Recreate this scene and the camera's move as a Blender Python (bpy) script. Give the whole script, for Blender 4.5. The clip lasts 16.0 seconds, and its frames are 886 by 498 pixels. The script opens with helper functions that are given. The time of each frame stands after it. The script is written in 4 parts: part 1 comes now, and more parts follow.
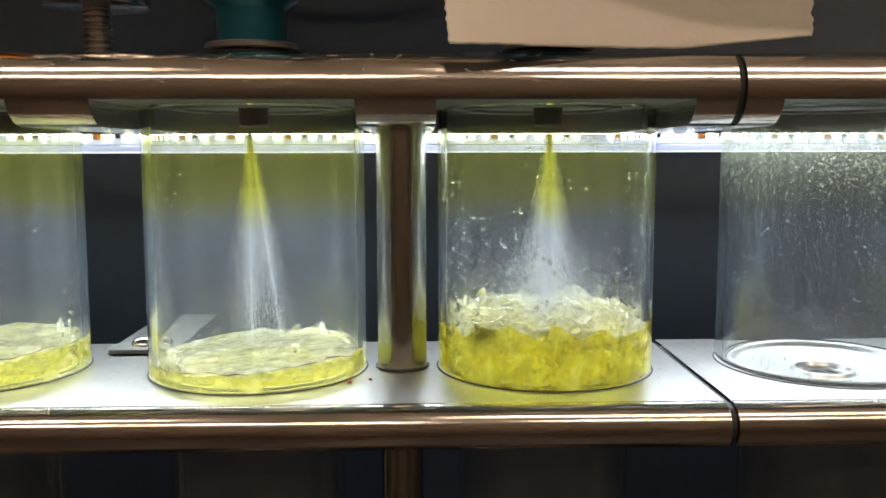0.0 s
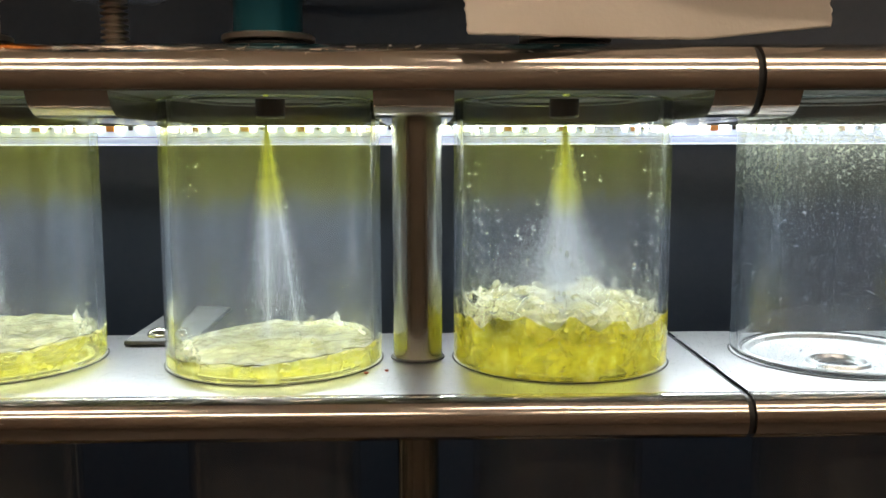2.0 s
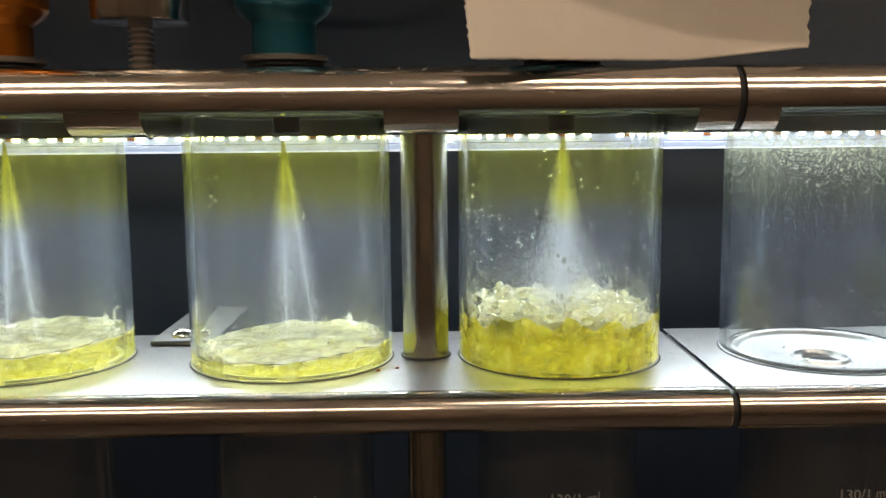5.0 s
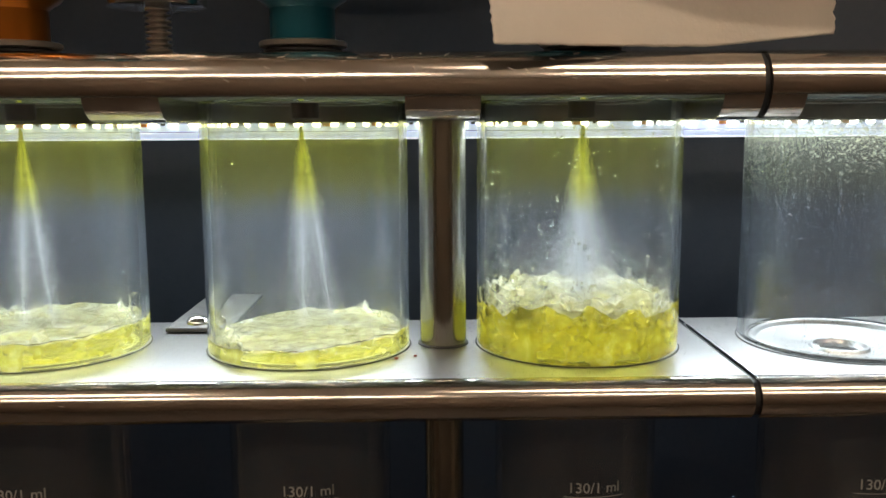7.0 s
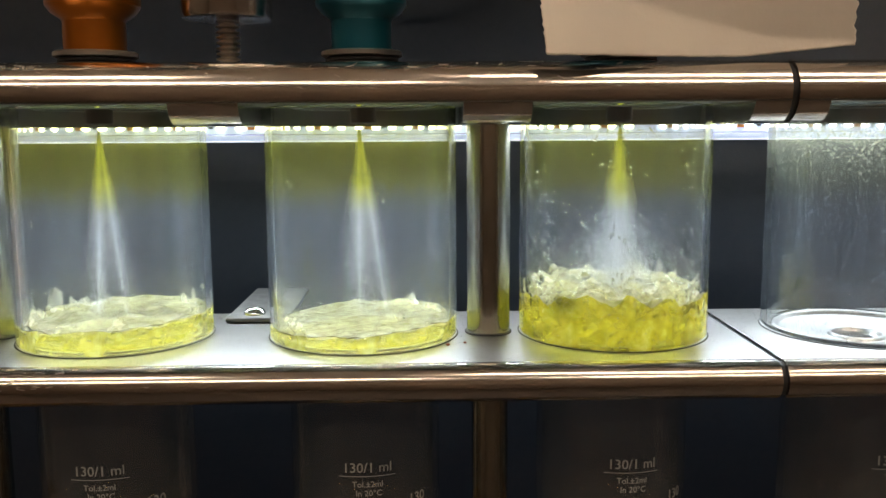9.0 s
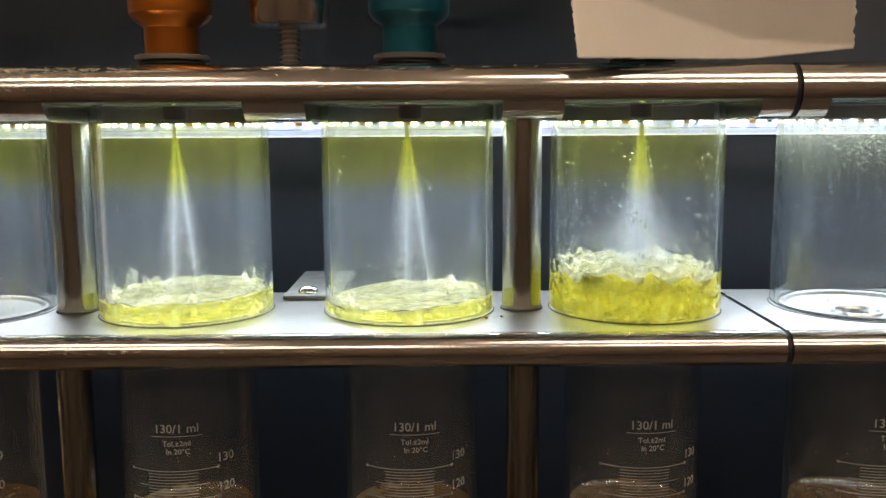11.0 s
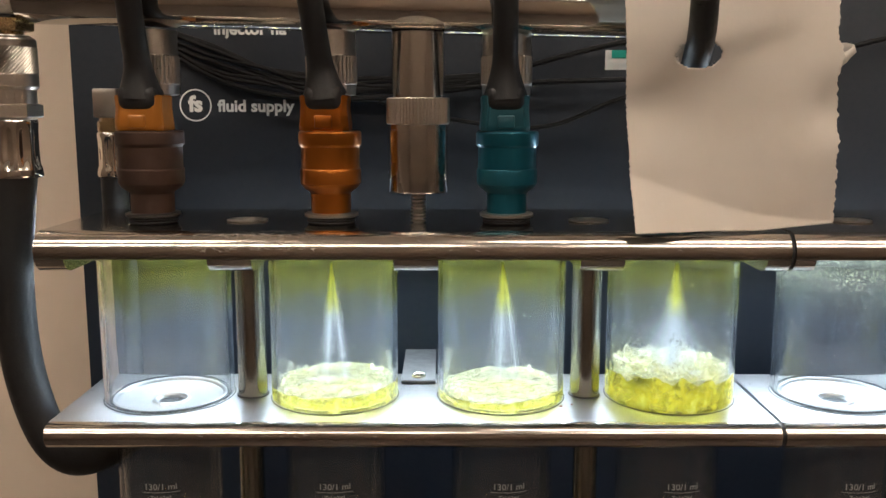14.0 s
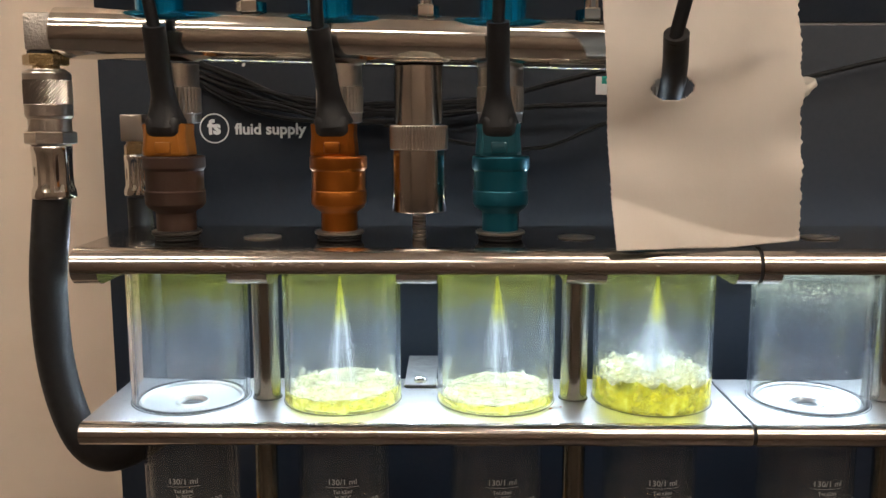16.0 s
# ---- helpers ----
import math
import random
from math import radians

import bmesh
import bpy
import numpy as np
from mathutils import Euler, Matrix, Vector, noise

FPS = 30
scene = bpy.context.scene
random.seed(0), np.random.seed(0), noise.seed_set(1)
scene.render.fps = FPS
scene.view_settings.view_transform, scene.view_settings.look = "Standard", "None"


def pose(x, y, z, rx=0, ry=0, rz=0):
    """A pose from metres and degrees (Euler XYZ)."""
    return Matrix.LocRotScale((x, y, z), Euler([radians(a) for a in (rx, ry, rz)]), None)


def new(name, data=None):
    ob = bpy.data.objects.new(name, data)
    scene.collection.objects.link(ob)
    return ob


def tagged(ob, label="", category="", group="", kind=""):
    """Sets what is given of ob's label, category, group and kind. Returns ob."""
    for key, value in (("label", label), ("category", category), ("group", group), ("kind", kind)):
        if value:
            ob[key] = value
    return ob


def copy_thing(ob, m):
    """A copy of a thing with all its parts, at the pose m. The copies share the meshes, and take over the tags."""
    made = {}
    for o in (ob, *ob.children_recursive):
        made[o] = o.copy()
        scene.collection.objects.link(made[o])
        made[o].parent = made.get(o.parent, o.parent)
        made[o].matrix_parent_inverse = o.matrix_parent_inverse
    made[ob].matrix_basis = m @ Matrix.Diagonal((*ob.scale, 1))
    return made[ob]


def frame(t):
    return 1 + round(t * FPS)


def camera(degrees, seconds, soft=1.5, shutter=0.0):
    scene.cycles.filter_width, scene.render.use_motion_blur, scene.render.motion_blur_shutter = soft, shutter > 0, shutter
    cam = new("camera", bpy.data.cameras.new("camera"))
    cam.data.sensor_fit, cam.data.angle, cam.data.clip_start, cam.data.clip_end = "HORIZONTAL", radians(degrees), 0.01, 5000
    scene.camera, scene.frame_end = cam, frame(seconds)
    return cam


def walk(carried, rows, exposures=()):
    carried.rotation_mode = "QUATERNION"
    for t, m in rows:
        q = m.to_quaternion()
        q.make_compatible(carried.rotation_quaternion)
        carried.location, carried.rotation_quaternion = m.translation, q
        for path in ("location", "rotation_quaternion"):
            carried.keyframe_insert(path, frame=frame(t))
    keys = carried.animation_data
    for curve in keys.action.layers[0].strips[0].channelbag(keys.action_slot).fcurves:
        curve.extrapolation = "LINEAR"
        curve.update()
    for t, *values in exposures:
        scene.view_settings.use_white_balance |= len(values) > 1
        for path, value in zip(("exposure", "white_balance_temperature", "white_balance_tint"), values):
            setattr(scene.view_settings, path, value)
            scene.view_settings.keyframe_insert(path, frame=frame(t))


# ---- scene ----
cam = camera(53.28, 16.0)
# seconds, x, y, z, pitch, roll, yaw
PATH = [
    (0.0, -0.00251, -0.01279, 1.30340, -6.226, 0.129, -1.593),
    (0.5, -0.00247, -0.01168, 1.30225, -6.219, 0.246, -1.349),
    (1.0, -0.00280, -0.01175, 1.30266, -6.421, 0.251, -1.141),
    (1.5, -0.00593, -0.01453, 1.30486, -6.471, 0.242, -1.557),
    (2.0, -0.00503, -0.01294, 1.30294, -6.628, 0.124, -1.316),
    (2.5, -0.00379, -0.01334, 1.30402, -6.738, 0.273, -1.057),
    (3.0, -0.00441, -0.01603, 1.30562, -6.751, 0.335, -1.281),
    (3.5, -0.00265, -0.02052, 1.30597, -6.575, 0.555, -0.840),
    (4.0, -0.00328, -0.02321, 1.30742, -6.967, 0.633, -0.981),
    (6.5, -0.00864, -0.02661, 1.30786, -7.476, 0.396, -1.138),
    (7.0, -0.00961, -0.02454, 1.30703, -7.857, 0.330, -0.984),
    (7.5, -0.01292, -0.02289, 1.30640, -7.934, 0.205, -1.185),
    (8.0, -0.01677, -0.02687, 1.30596, -7.790, 0.180, -1.389),
    (8.5, -0.01905, -0.03306, 1.30793, -7.904, 0.280, -1.152),
    (9.0, -0.02243, -0.03992, 1.30726, -7.694, 0.316, -1.254),
    (9.5, -0.02221, -0.04836, 1.30570, -7.548, 0.359, -0.269),
    (12.0, -0.03778, -0.07079, 1.31024, -8.265, 0.312, -0.417),
    (12.5, -0.04150, -0.07544, 1.31897, -8.412, 0.136, -0.660),
    (13.0, -0.04664, -0.08713, 1.33677, -7.717, 0.052, -0.336),
    (13.5, -0.05658, -0.11351, 1.35244, -7.850, -0.095, -0.585),
    (14.0, -0.06068, -0.14042, 1.36239, -8.976, -0.084, -0.142),
    (14.5, -0.05858, -0.15634, 1.36541, -9.367, 0.157, 0.894),
    (15.0, -0.05698, -0.16757, 1.37069, -9.147, 0.201, 1.206),
    (15.5, -0.05488, -0.16677, 1.37057, -8.761, 0.057, 1.160),
    (16.0, -0.05563, -0.16771, 1.37033, -8.615, 0.035, 0.625),
]
walk(cam, [(t, pose(x, y, z, 90 + pitch, roll, yaw)) for t, x, y, z, pitch, roll, yaw in PATH], [(0.0, -0.6, 6500, 10), (8.0, -0.62, 6500, 10), (9.5, -0.55, 6450, 10), (12.5, -0.35, 6150, 10), (13.3, -0.3, 6000, 10), (14.5, 0.0, 5750, 10), (16.0, -0.04, 5750, 10)])

# ---- world and lights ----
world = bpy.data.worlds.new("world")
scene.world = world
world.use_nodes = True
world.node_tree.nodes["Background"].inputs[0].default_value = (0.9, 0.75, 0.6, 1)
world.node_tree.nodes["Background"].inputs[1].default_value = 0.02

LED_POWER = 0.36      # watts of each light strip
TUBE_GLOW = 25.5      # brightness of the ceiling tubes


# ---- materials ----
class Mat:
    """A node material with short calls for its nodes."""

    def __init__(self, name):
        self.m = bpy.data.materials.new(name)
        self.m.use_nodes = True
        self.t = self.m.node_tree
        self.b = self.t.nodes["Principled BSDF"]
        self.out = self.t.nodes["Material Output"]

    def node(self, kind, **values):
        n = self.t.nodes.new(kind)
        for k, v in values.items():
            if k in n.inputs:
                n.inputs[k].default_value = v
        return n

    def link(self, a, b):
        self.t.links.new(a, b)

    def coords(self, scale=(1, 1, 1), shift=None):
        c = self.node("ShaderNodeTexCoord")
        mp = self.node("ShaderNodeMapping")
        mp.inputs["Scale"].default_value = scale
        if shift:
            mp.inputs["Location"].default_value = shift
        self.link(c.outputs["Object"], mp.inputs[0])
        return mp.outputs[0]

    def noise(self, scale, detail=4.0, rough=0.55, stretch=(1, 1, 1)):
        n = self.node("ShaderNodeTexNoise", Scale=scale, Detail=detail, Roughness=rough)
        self.link(self.coords(stretch), n.inputs["Vector"])
        return n.outputs["Fac"]

    def ramp(self, src, stops):
        r = self.node("ShaderNodeValToRGB")
        el = r.color_ramp.elements
        while len(el) < len(stops):
            el.new(0.5)
        for e, (p, c) in zip(el, stops):
            e.position = p
            e.color = c if len(c) == 4 else (*c, 1)
        self.link(src, r.inputs[0])
        return r.outputs[0]

    def grey(self, src, lo, a, hi, b):
        return self.ramp(src, [(lo, (a, a, a)), (hi, (b, b, b))])

    def bump(self, src, strength, distance):
        n = self.node("ShaderNodeBump", Strength=strength, Distance=distance)
        self.link(src, n.inputs["Height"])
        self.link(n.outputs[0], self.b.inputs["Normal"])
        return n.outputs[0]

    def set(self, **values):
        for k, v in values.items():
            self.b.inputs[k.replace("_", " ")].default_value = v
        return self


def steel(name, tone, rough, along="x", wear=1.0):
    k = Mat(name)
    k.set(Metallic=1.0)
    st = {"x": (0.02, 1, 1), "z": (1, 1, 0.03), "none": (1, 1, 1)}[along]
    fine = k.noise(2600, 3, 0.6, st)
    broad = k.noise(55, 4)
    a = tuple(c * 0.86 for c in tone)
    k.link(k.ramp(broad, [(0.3, a), (0.7, tone)]), k.b.inputs["Base Color"])
    r = k.node("ShaderNodeMath")
    r.operation = "MULTIPLY_ADD"
    k.link(k.grey(fine, 0.3, 0.0, 0.75, 1.0), r.inputs[0])
    r.inputs[1].default_value = rough * 0.3
    r.inputs[2].default_value = rough * 0.85
    k.link(r.outputs[0], k.b.inputs["Roughness"])
    k.bump(fine, 0.05 * wear, 0.0002)
    return k.m


def paint(name, tone, rough, grain=0.06, size=400, tint=0.9, metallic=0.0, coat=0.0):
    k = Mat(name)
    k.set(Roughness=rough, Metallic=metallic)
    if coat:
        k.set(Coat_Weight=coat, Coat_Roughness=0.08)
    n = k.noise(28, 5)
    k.link(k.ramp(n, [(0.3, tuple(c * tint for c in tone)), (0.7, tone)]), k.b.inputs["Base Color"])
    if grain:
        k.link(k.grey(k.noise(size * 0.3, 4), 0.3, rough * 0.85, 0.7, min(1, rough * 1.2)), k.b.inputs["Roughness"])
        k.bump(k.noise(size, 3), grain, 0.0005)
    return k.m


def glow(name, tone, strength):
    k = Mat(name)
    k.set(Base_Color=(*tone, 1), Emission_Color=(*tone, 1), Emission_Strength=strength)
    return k.m


def sheer(k, tone, rough=0.0, floor=0.035, normal=None, power=5.0):
    """Thin clear material: see-through, with gloss that rises towards grazing views."""
    tp = k.node("ShaderNodeBsdfTransparent")
    tp.inputs[0].default_value = (*tone, 1)
    gl = k.node("ShaderNodeBsdfGlossy", Roughness=rough)
    lw = k.node("ShaderNodeLayerWeight", Blend=0.5)
    pw = k.node("ShaderNodeMath")
    pw.operation = "POWER"
    k.link(lw.outputs["Facing"], pw.inputs[0])
    pw.inputs[1].default_value = power
    ma = k.node("ShaderNodeMath")
    ma.operation = "MULTIPLY_ADD"
    k.link(pw.outputs[0], ma.inputs[0])
    ma.inputs[1].default_value = 0.9
    ma.inputs[2].default_value = floor
    if normal is not None:
        k.link(normal, gl.inputs["Normal"])
    mix = k.node("ShaderNodeMixShader")
    k.link(ma.outputs[0], mix.inputs[0])
    k.link(tp.outputs[0], mix.inputs[1])
    k.link(gl.outputs[0], mix.inputs[2])
    return mix


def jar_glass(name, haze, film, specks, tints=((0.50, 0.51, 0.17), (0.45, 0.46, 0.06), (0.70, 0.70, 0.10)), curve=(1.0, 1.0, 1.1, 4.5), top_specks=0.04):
    """Clear glass with a thin dried film: faint grey haze, yellow fluid left near the rim, specks of dirt. The steep
    rim end of curve also paints in the strip's glow.
    """
    k = Mat(name)
    flow = k.node("ShaderNodeBump", Strength=0.10, Distance=0.0004)
    k.link(k.noise(130, 3, 0.6, (1, 1, 0.06)), flow.inputs["Height"])
    g = k.node("ShaderNodeBsdfGlass", Roughness=0.0, IOR=1.47)
    g.inputs["Color"].default_value = (0.985, 0.992, 0.99, 1)
    k.link(flow.outputs[0], g.inputs["Normal"])
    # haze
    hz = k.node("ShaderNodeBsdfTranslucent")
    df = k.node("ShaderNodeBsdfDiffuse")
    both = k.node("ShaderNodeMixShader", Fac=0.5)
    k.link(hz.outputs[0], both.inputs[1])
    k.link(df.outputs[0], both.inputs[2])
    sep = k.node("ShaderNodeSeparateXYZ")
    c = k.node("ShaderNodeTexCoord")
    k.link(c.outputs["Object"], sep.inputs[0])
    # yellow film, ragged lower border with runs; its brightest rim also paints strip glow
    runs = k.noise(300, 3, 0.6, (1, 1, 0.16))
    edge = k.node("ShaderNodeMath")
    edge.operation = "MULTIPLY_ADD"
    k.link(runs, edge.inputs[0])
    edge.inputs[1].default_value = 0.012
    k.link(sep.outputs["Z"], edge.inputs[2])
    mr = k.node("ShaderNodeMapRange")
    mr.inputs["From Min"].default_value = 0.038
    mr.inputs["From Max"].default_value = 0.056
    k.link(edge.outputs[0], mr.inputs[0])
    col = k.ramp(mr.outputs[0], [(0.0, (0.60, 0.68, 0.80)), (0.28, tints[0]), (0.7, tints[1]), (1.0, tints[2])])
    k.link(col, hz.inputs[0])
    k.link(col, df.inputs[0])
    # amount of film, and of the strip glow painted at the rim
    thick = k.node("ShaderNodeMath")
    thick.operation = "MULTIPLY_ADD"
    k.link(mr.outputs[0], thick.inputs[0])
    thick.inputs[1].default_value = top_specks
    k.link(k.noise(1600, 2, 0.5), thick.inputs[2])
    spots = k.grey(thick.outputs[0], 0.72 - specks, 0.0, 0.76 - specks, 1.0)
    streak = k.grey(k.noise(220, 4, 0.6, (1, 1, 0.1)), 0.35, 0.6, 0.75, 1.3)
    base = k.node("ShaderNodeMath")
    base.operation = "MULTIPLY_ADD"
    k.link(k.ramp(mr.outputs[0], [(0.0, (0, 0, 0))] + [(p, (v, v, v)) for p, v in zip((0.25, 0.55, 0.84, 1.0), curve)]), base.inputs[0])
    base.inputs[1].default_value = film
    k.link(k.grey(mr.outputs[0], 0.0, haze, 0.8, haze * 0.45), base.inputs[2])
    below = k.node("ShaderNodeMapRange")
    below.inputs["From Min"].default_value = 0.0530
    below.inputs["From Max"].default_value = 0.0518
    k.link(sep.outputs["Z"], below.inputs[0])
    m1 = k.node("ShaderNodeMath")
    m1.operation = "MULTIPLY"
    k.link(base.outputs[0], m1.inputs[0])
    k.link(streak, m1.inputs[1])
    m2 = k.node("ShaderNodeMath")
    m2.operation = "MULTIPLY_ADD"
    m2.use_clamp = True
    k.link(spots, m2.inputs[0])
    m2.inputs[1].default_value = 0.35
    k.link(m1.outputs[0], m2.inputs[2])
    held = k.node("ShaderNodeMath")
    held.operation = "MULTIPLY"
    k.link(m2.outputs[0], held.inputs[0])
    k.link(below.outputs[0], held.inputs[1])
    mix = k.node("ShaderNodeMixShader")
    k.link(held.outputs[0], mix.inputs[0])
    k.link(g.outputs[0], mix.inputs[1])
    k.link(both.outputs[0], mix.inputs[2])
    k.link(mix.outputs[0], k.out.inputs[0])
    return k.m


def tube_glass(name, haze):
    k = Mat(name)
    g = sheer(k, (0.93, 0.94, 0.93))
    d = k.node("ShaderNodeBsdfDiffuse")
    d.inputs[0].default_value = (0.6, 0.58, 0.54, 1)
    f = k.node("ShaderNodeMath")
    f.operation = "MULTIPLY"
    k.link(k.grey(k.noise(150, 4, 0.6, (1, 1, 0.2)), 0.3, 0.3, 0.8, 1.5), f.inputs[0])
    f.inputs[1].default_value = haze
    mix = k.node("ShaderNodeMixShader")
    k.link(f.outputs[0], mix.inputs[0])
    k.link(g.outputs[0], mix.inputs[1])
    k.link(d.outputs[0], mix.inputs[2])
    k.link(mix.outputs[0], k.out.inputs[0])
    return k.m


def bead(name, tone, ior):
    k = Mat(name)
    g = k.node("ShaderNodeBsdfGlass", Roughness=0.02, IOR=ior)
    g.inputs["Color"].default_value = (*tone, 1)
    k.link(g.outputs[0], k.out.inputs[0])
    return k.m


def fluid(name, tone, clear, milk, size=170):
    """Test fluid: tinted and see-through, clouded by fine air bubbles, glossy."""
    k = Mat(name)
    n = k.noise(size, 5, 0.65)
    nb = k.node("ShaderNodeBump", Strength=0.2, Distance=0.0006)
    k.link(n, nb.inputs["Height"])
    g = sheer(k, clear, 0.08, 0.05, nb.outputs[0], 2.5)
    tr = k.node("ShaderNodeBsdfTranslucent")
    df = k.node("ShaderNodeBsdfDiffuse")
    c = k.ramp(n, [(0.32, tone), (0.58, (min(1, tone[0] * 1.05), min(1, tone[1] * 1.06), tone[2] + 0.10)), (0.82, (0.95, 0.94, 0.60))])
    k.link(c, tr.inputs[0])
    k.link(c, df.inputs[0])
    s = k.node("ShaderNodeMixShader", Fac=0.2)
    k.link(tr.outputs[0], s.inputs[1])
    k.link(df.outputs[0], s.inputs[2])
    mix = k.node("ShaderNodeMixShader")
    k.link(k.grey(n, 0.3, max(0, milk - 0.24), 0.7, min(1, milk + 0.24)), mix.inputs[0])
    k.link(g.outputs[0], mix.inputs[1])
    k.link(s.outputs[0], mix.inputs[2])
    k.link(mix.outputs[0], k.out.inputs[0])
    return k.m


def mist(name, tint):
    """Fine spray drops: yellow where they leave the nozzle, pale further down."""
    k = Mat(name)
    tr = k.node("ShaderNodeBsdfTranslucent")
    df = k.node("ShaderNodeBsdfDiffuse")
    sep = k.node("ShaderNodeSeparateXYZ")
    c = k.node("ShaderNodeTexCoord")
    k.link(c.outputs["Object"], sep.inputs[0])
    mr = k.node("ShaderNodeMapRange")
    mr.inputs["From Min"].default_value = 0.0
    mr.inputs["From Max"].default_value = -0.046
    k.link(sep.outputs["Z"], mr.inputs[0])
    col = k.ramp(mr.outputs[0], [(0.0, (0.95, 0.93, 0.20)), (0.28, (0.92, 0.92, 0.40)), (0.44, tint), (1.0, tint)])
    k.link(col, tr.inputs[0])
    k.link(col, df.inputs[0])
    s = k.node("ShaderNodeMixShader", Fac=0.5)
    k.link(tr.outputs[0], s.inputs[1])
    k.link(df.outputs[0], s.inputs[2])
    k.link(s.outputs[0], k.out.inputs[0])
    return k.m


STEEL = steel("brushed_steel", (0.56, 0.515, 0.47), 0.145)
CHROME = steel("polished_steel", (0.80, 0.77, 0.72), 0.065, "none", 0.4)
RAILSTEEL = steel("rail_steel", (0.70, 0.67, 0.62), 0.07, "x", 1.0)
SLEEVE = steel("sleeve_steel", (0.62, 0.59, 0.55), 0.17, "z", 0.8)
TURNED = steel("turned_steel", (0.58, 0.54, 0.49), 0.31, "none", 0.6)
SHELF = steel("satin_steel", (0.53, 0.53, 0.53), 0.31, "none", 0.1)
POST = steel("post_steel", (0.40, 0.40, 0.36), 0.17, "z", 0.15)
# Darker steel that puts the jar pockets' shade into the colour.
SHADEDSTEEL = steel("shaded_steel", (0.18, 0.175, 0.16), 0.45, "x")
CASTSTEEL = paint("cast_steel", (0.50, 0.47, 0.43), 0.45, 0.9, 900, 0.8, 0.9)
BRASS = steel("brass", (0.52, 0.38, 0.20), 0.28, "none")
ALUMINIUM = paint("anodised_aluminium", (0.55, 0.56, 0.57), 0.4, metallic=0.8)
ZINC = paint("zinc_plate", (0.13, 0.13, 0.128), 0.5, 0.25, 900, 0.7, 0.6)
NAVY = paint("navy_powder_coat", (0.0098, 0.0150, 0.0240), 0.5, 0.10, 1500, 0.85)
NAVY.node_tree.nodes["Principled BSDF"].inputs["Specular IOR Level"].default_value = 0.32
WALL = paint("cream_wall_paint", (0.72, 0.61, 0.49), 0.75, 0.12, 350, 0.97)
WHITE = paint("white_paint", (0.80, 0.79, 0.76), 0.8, 0.05, 200, 0.97)
# Dark tones for unseen surfaces that show only as reflections in the steel.
UMBER = paint("unseen_wall_brown", (0.215, 0.165, 0.128), 0.7)
FLOOR = paint("unseen_floor_brown", (0.11, 0.088, 0.072), 0.5)
RUBBER = paint("black_rubber", (0.0085, 0.0085, 0.009), 0.5, 0.15, 900)
CABLE = paint("black_cable", (0.006, 0.006, 0.0065), 0.5, 0.05, 900)
CABLE.node_tree.nodes["Principled BSDF"].inputs["Specular IOR Level"].default_value = 0.2
DARK = paint("dark_seal_and_gap", (0.02, 0.02, 0.02), 0.6)
ORANGE = paint("orange_anodised", (0.40, 0.128, 0.011), 0.30, 0.0, 900, 0.7, 0.85, 0.2)
AMBER = paint("amber_plastic", (0.34, 0.125, 0.012), 0.35, 0.06, 900, 0.85, 0.2, 0.3)
BROWN = paint("brown_anodised", (0.046, 0.020, 0.010), 0.6, 0.35, 260, 0.22, 0.25)
TEAL = paint("teal_anodised", (0.008, 0.112, 0.165), 0.32, 0.0, 900, 0.7, 0.6, 0.2)
TEALTOP = paint("teal_plastic", (0.008, 0.075, 0.100), 0.4, 0.06, 900, 0.8, 0.1, 0.3)
BLUE = paint("blue_anodised", (0.004, 0.30, 0.62), 0.16, 0.03, 900, 0.85, 0.75, 0.3)
PAPER = paint("paper", (0.70, 0.64, 0.565), 0.85, 0.10, 900, 0.98)
PRINT = paint("white_print", (0.78, 0.78, 0.76), 0.6)
GREEN = paint("green_print", (0.02, 0.35, 0.28), 0.5)
COPPER = paint("resistor_orange", (0.55, 0.22, 0.05), 0.5)
# Board and channel only catch diode light; a weak glow stands for it.
STRIPGLOW = glow("lit_strip_board", (0.58, 0.68, 1.0), 0.33)
STRIPEDGE = glow("lit_strip_edge", (0.85, 0.92, 1.0), 1.0)
FUNNEL = steel("funnel_steel", (0.82, 0.83, 0.84), 0.30, "none", 0.3)
LED = glow("led_yellow_white", (1.0, 0.97, 0.45), 14.0)
LEDBRIGHT = glow("led_white", (0.97, 1.0, 0.86), 24.0)
TUBE = glow("tube_light", (1.0, 0.82, 0.63), TUBE_GLOW)
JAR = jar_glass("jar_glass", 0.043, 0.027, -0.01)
# Little film here; the pale rim paints the diodes' bloom on dusty glass.
JARGLOW = jar_glass("jar_glass_rim_glow", 0.014, 0.026, 0.050, ((0.55, 0.60, 0.50), (0.66, 0.70, 0.56), (0.95, 0.97, 0.74)), (0.30, 0.7, 2.0, 6.0), 0.075)
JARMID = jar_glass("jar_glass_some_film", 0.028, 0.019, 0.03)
TUBEGLASS = tube_glass("tube_glass", 0.030)
FLUID = fluid("yellow_fluid", (1.0, 0.93, 0.10), (1.0, 0.97, 0.50), 0.24)
AMBERFLUID = fluid("amber_fluid", (0.50, 0.26, 0.02), (0.85, 0.60, 0.18), 0.16, 40)
CHURNED = fluid("churned_yellow_fluid", (1.0, 0.88, 0.02), (1.0, 0.95, 0.28), 0.30)
BUBBLE = bead("bubble_film", (1.0, 1.0, 0.95), 1.12)
PALETOP = fluid("pale_surface", (1.0, 1.0, 0.88), (1.0, 1.0, 0.92), 0.40, 300)
# Dark tone that paints in the refraction at the fluid's edge.
REFRACTION = paint("refraction_line", (0.07, 0.06, 0.015), 0.15, 0.0)
WASHER = paint("zinc_washer", (0.36, 0.34, 0.31), 0.28, 0.0, 900, 0.75, 0.85)
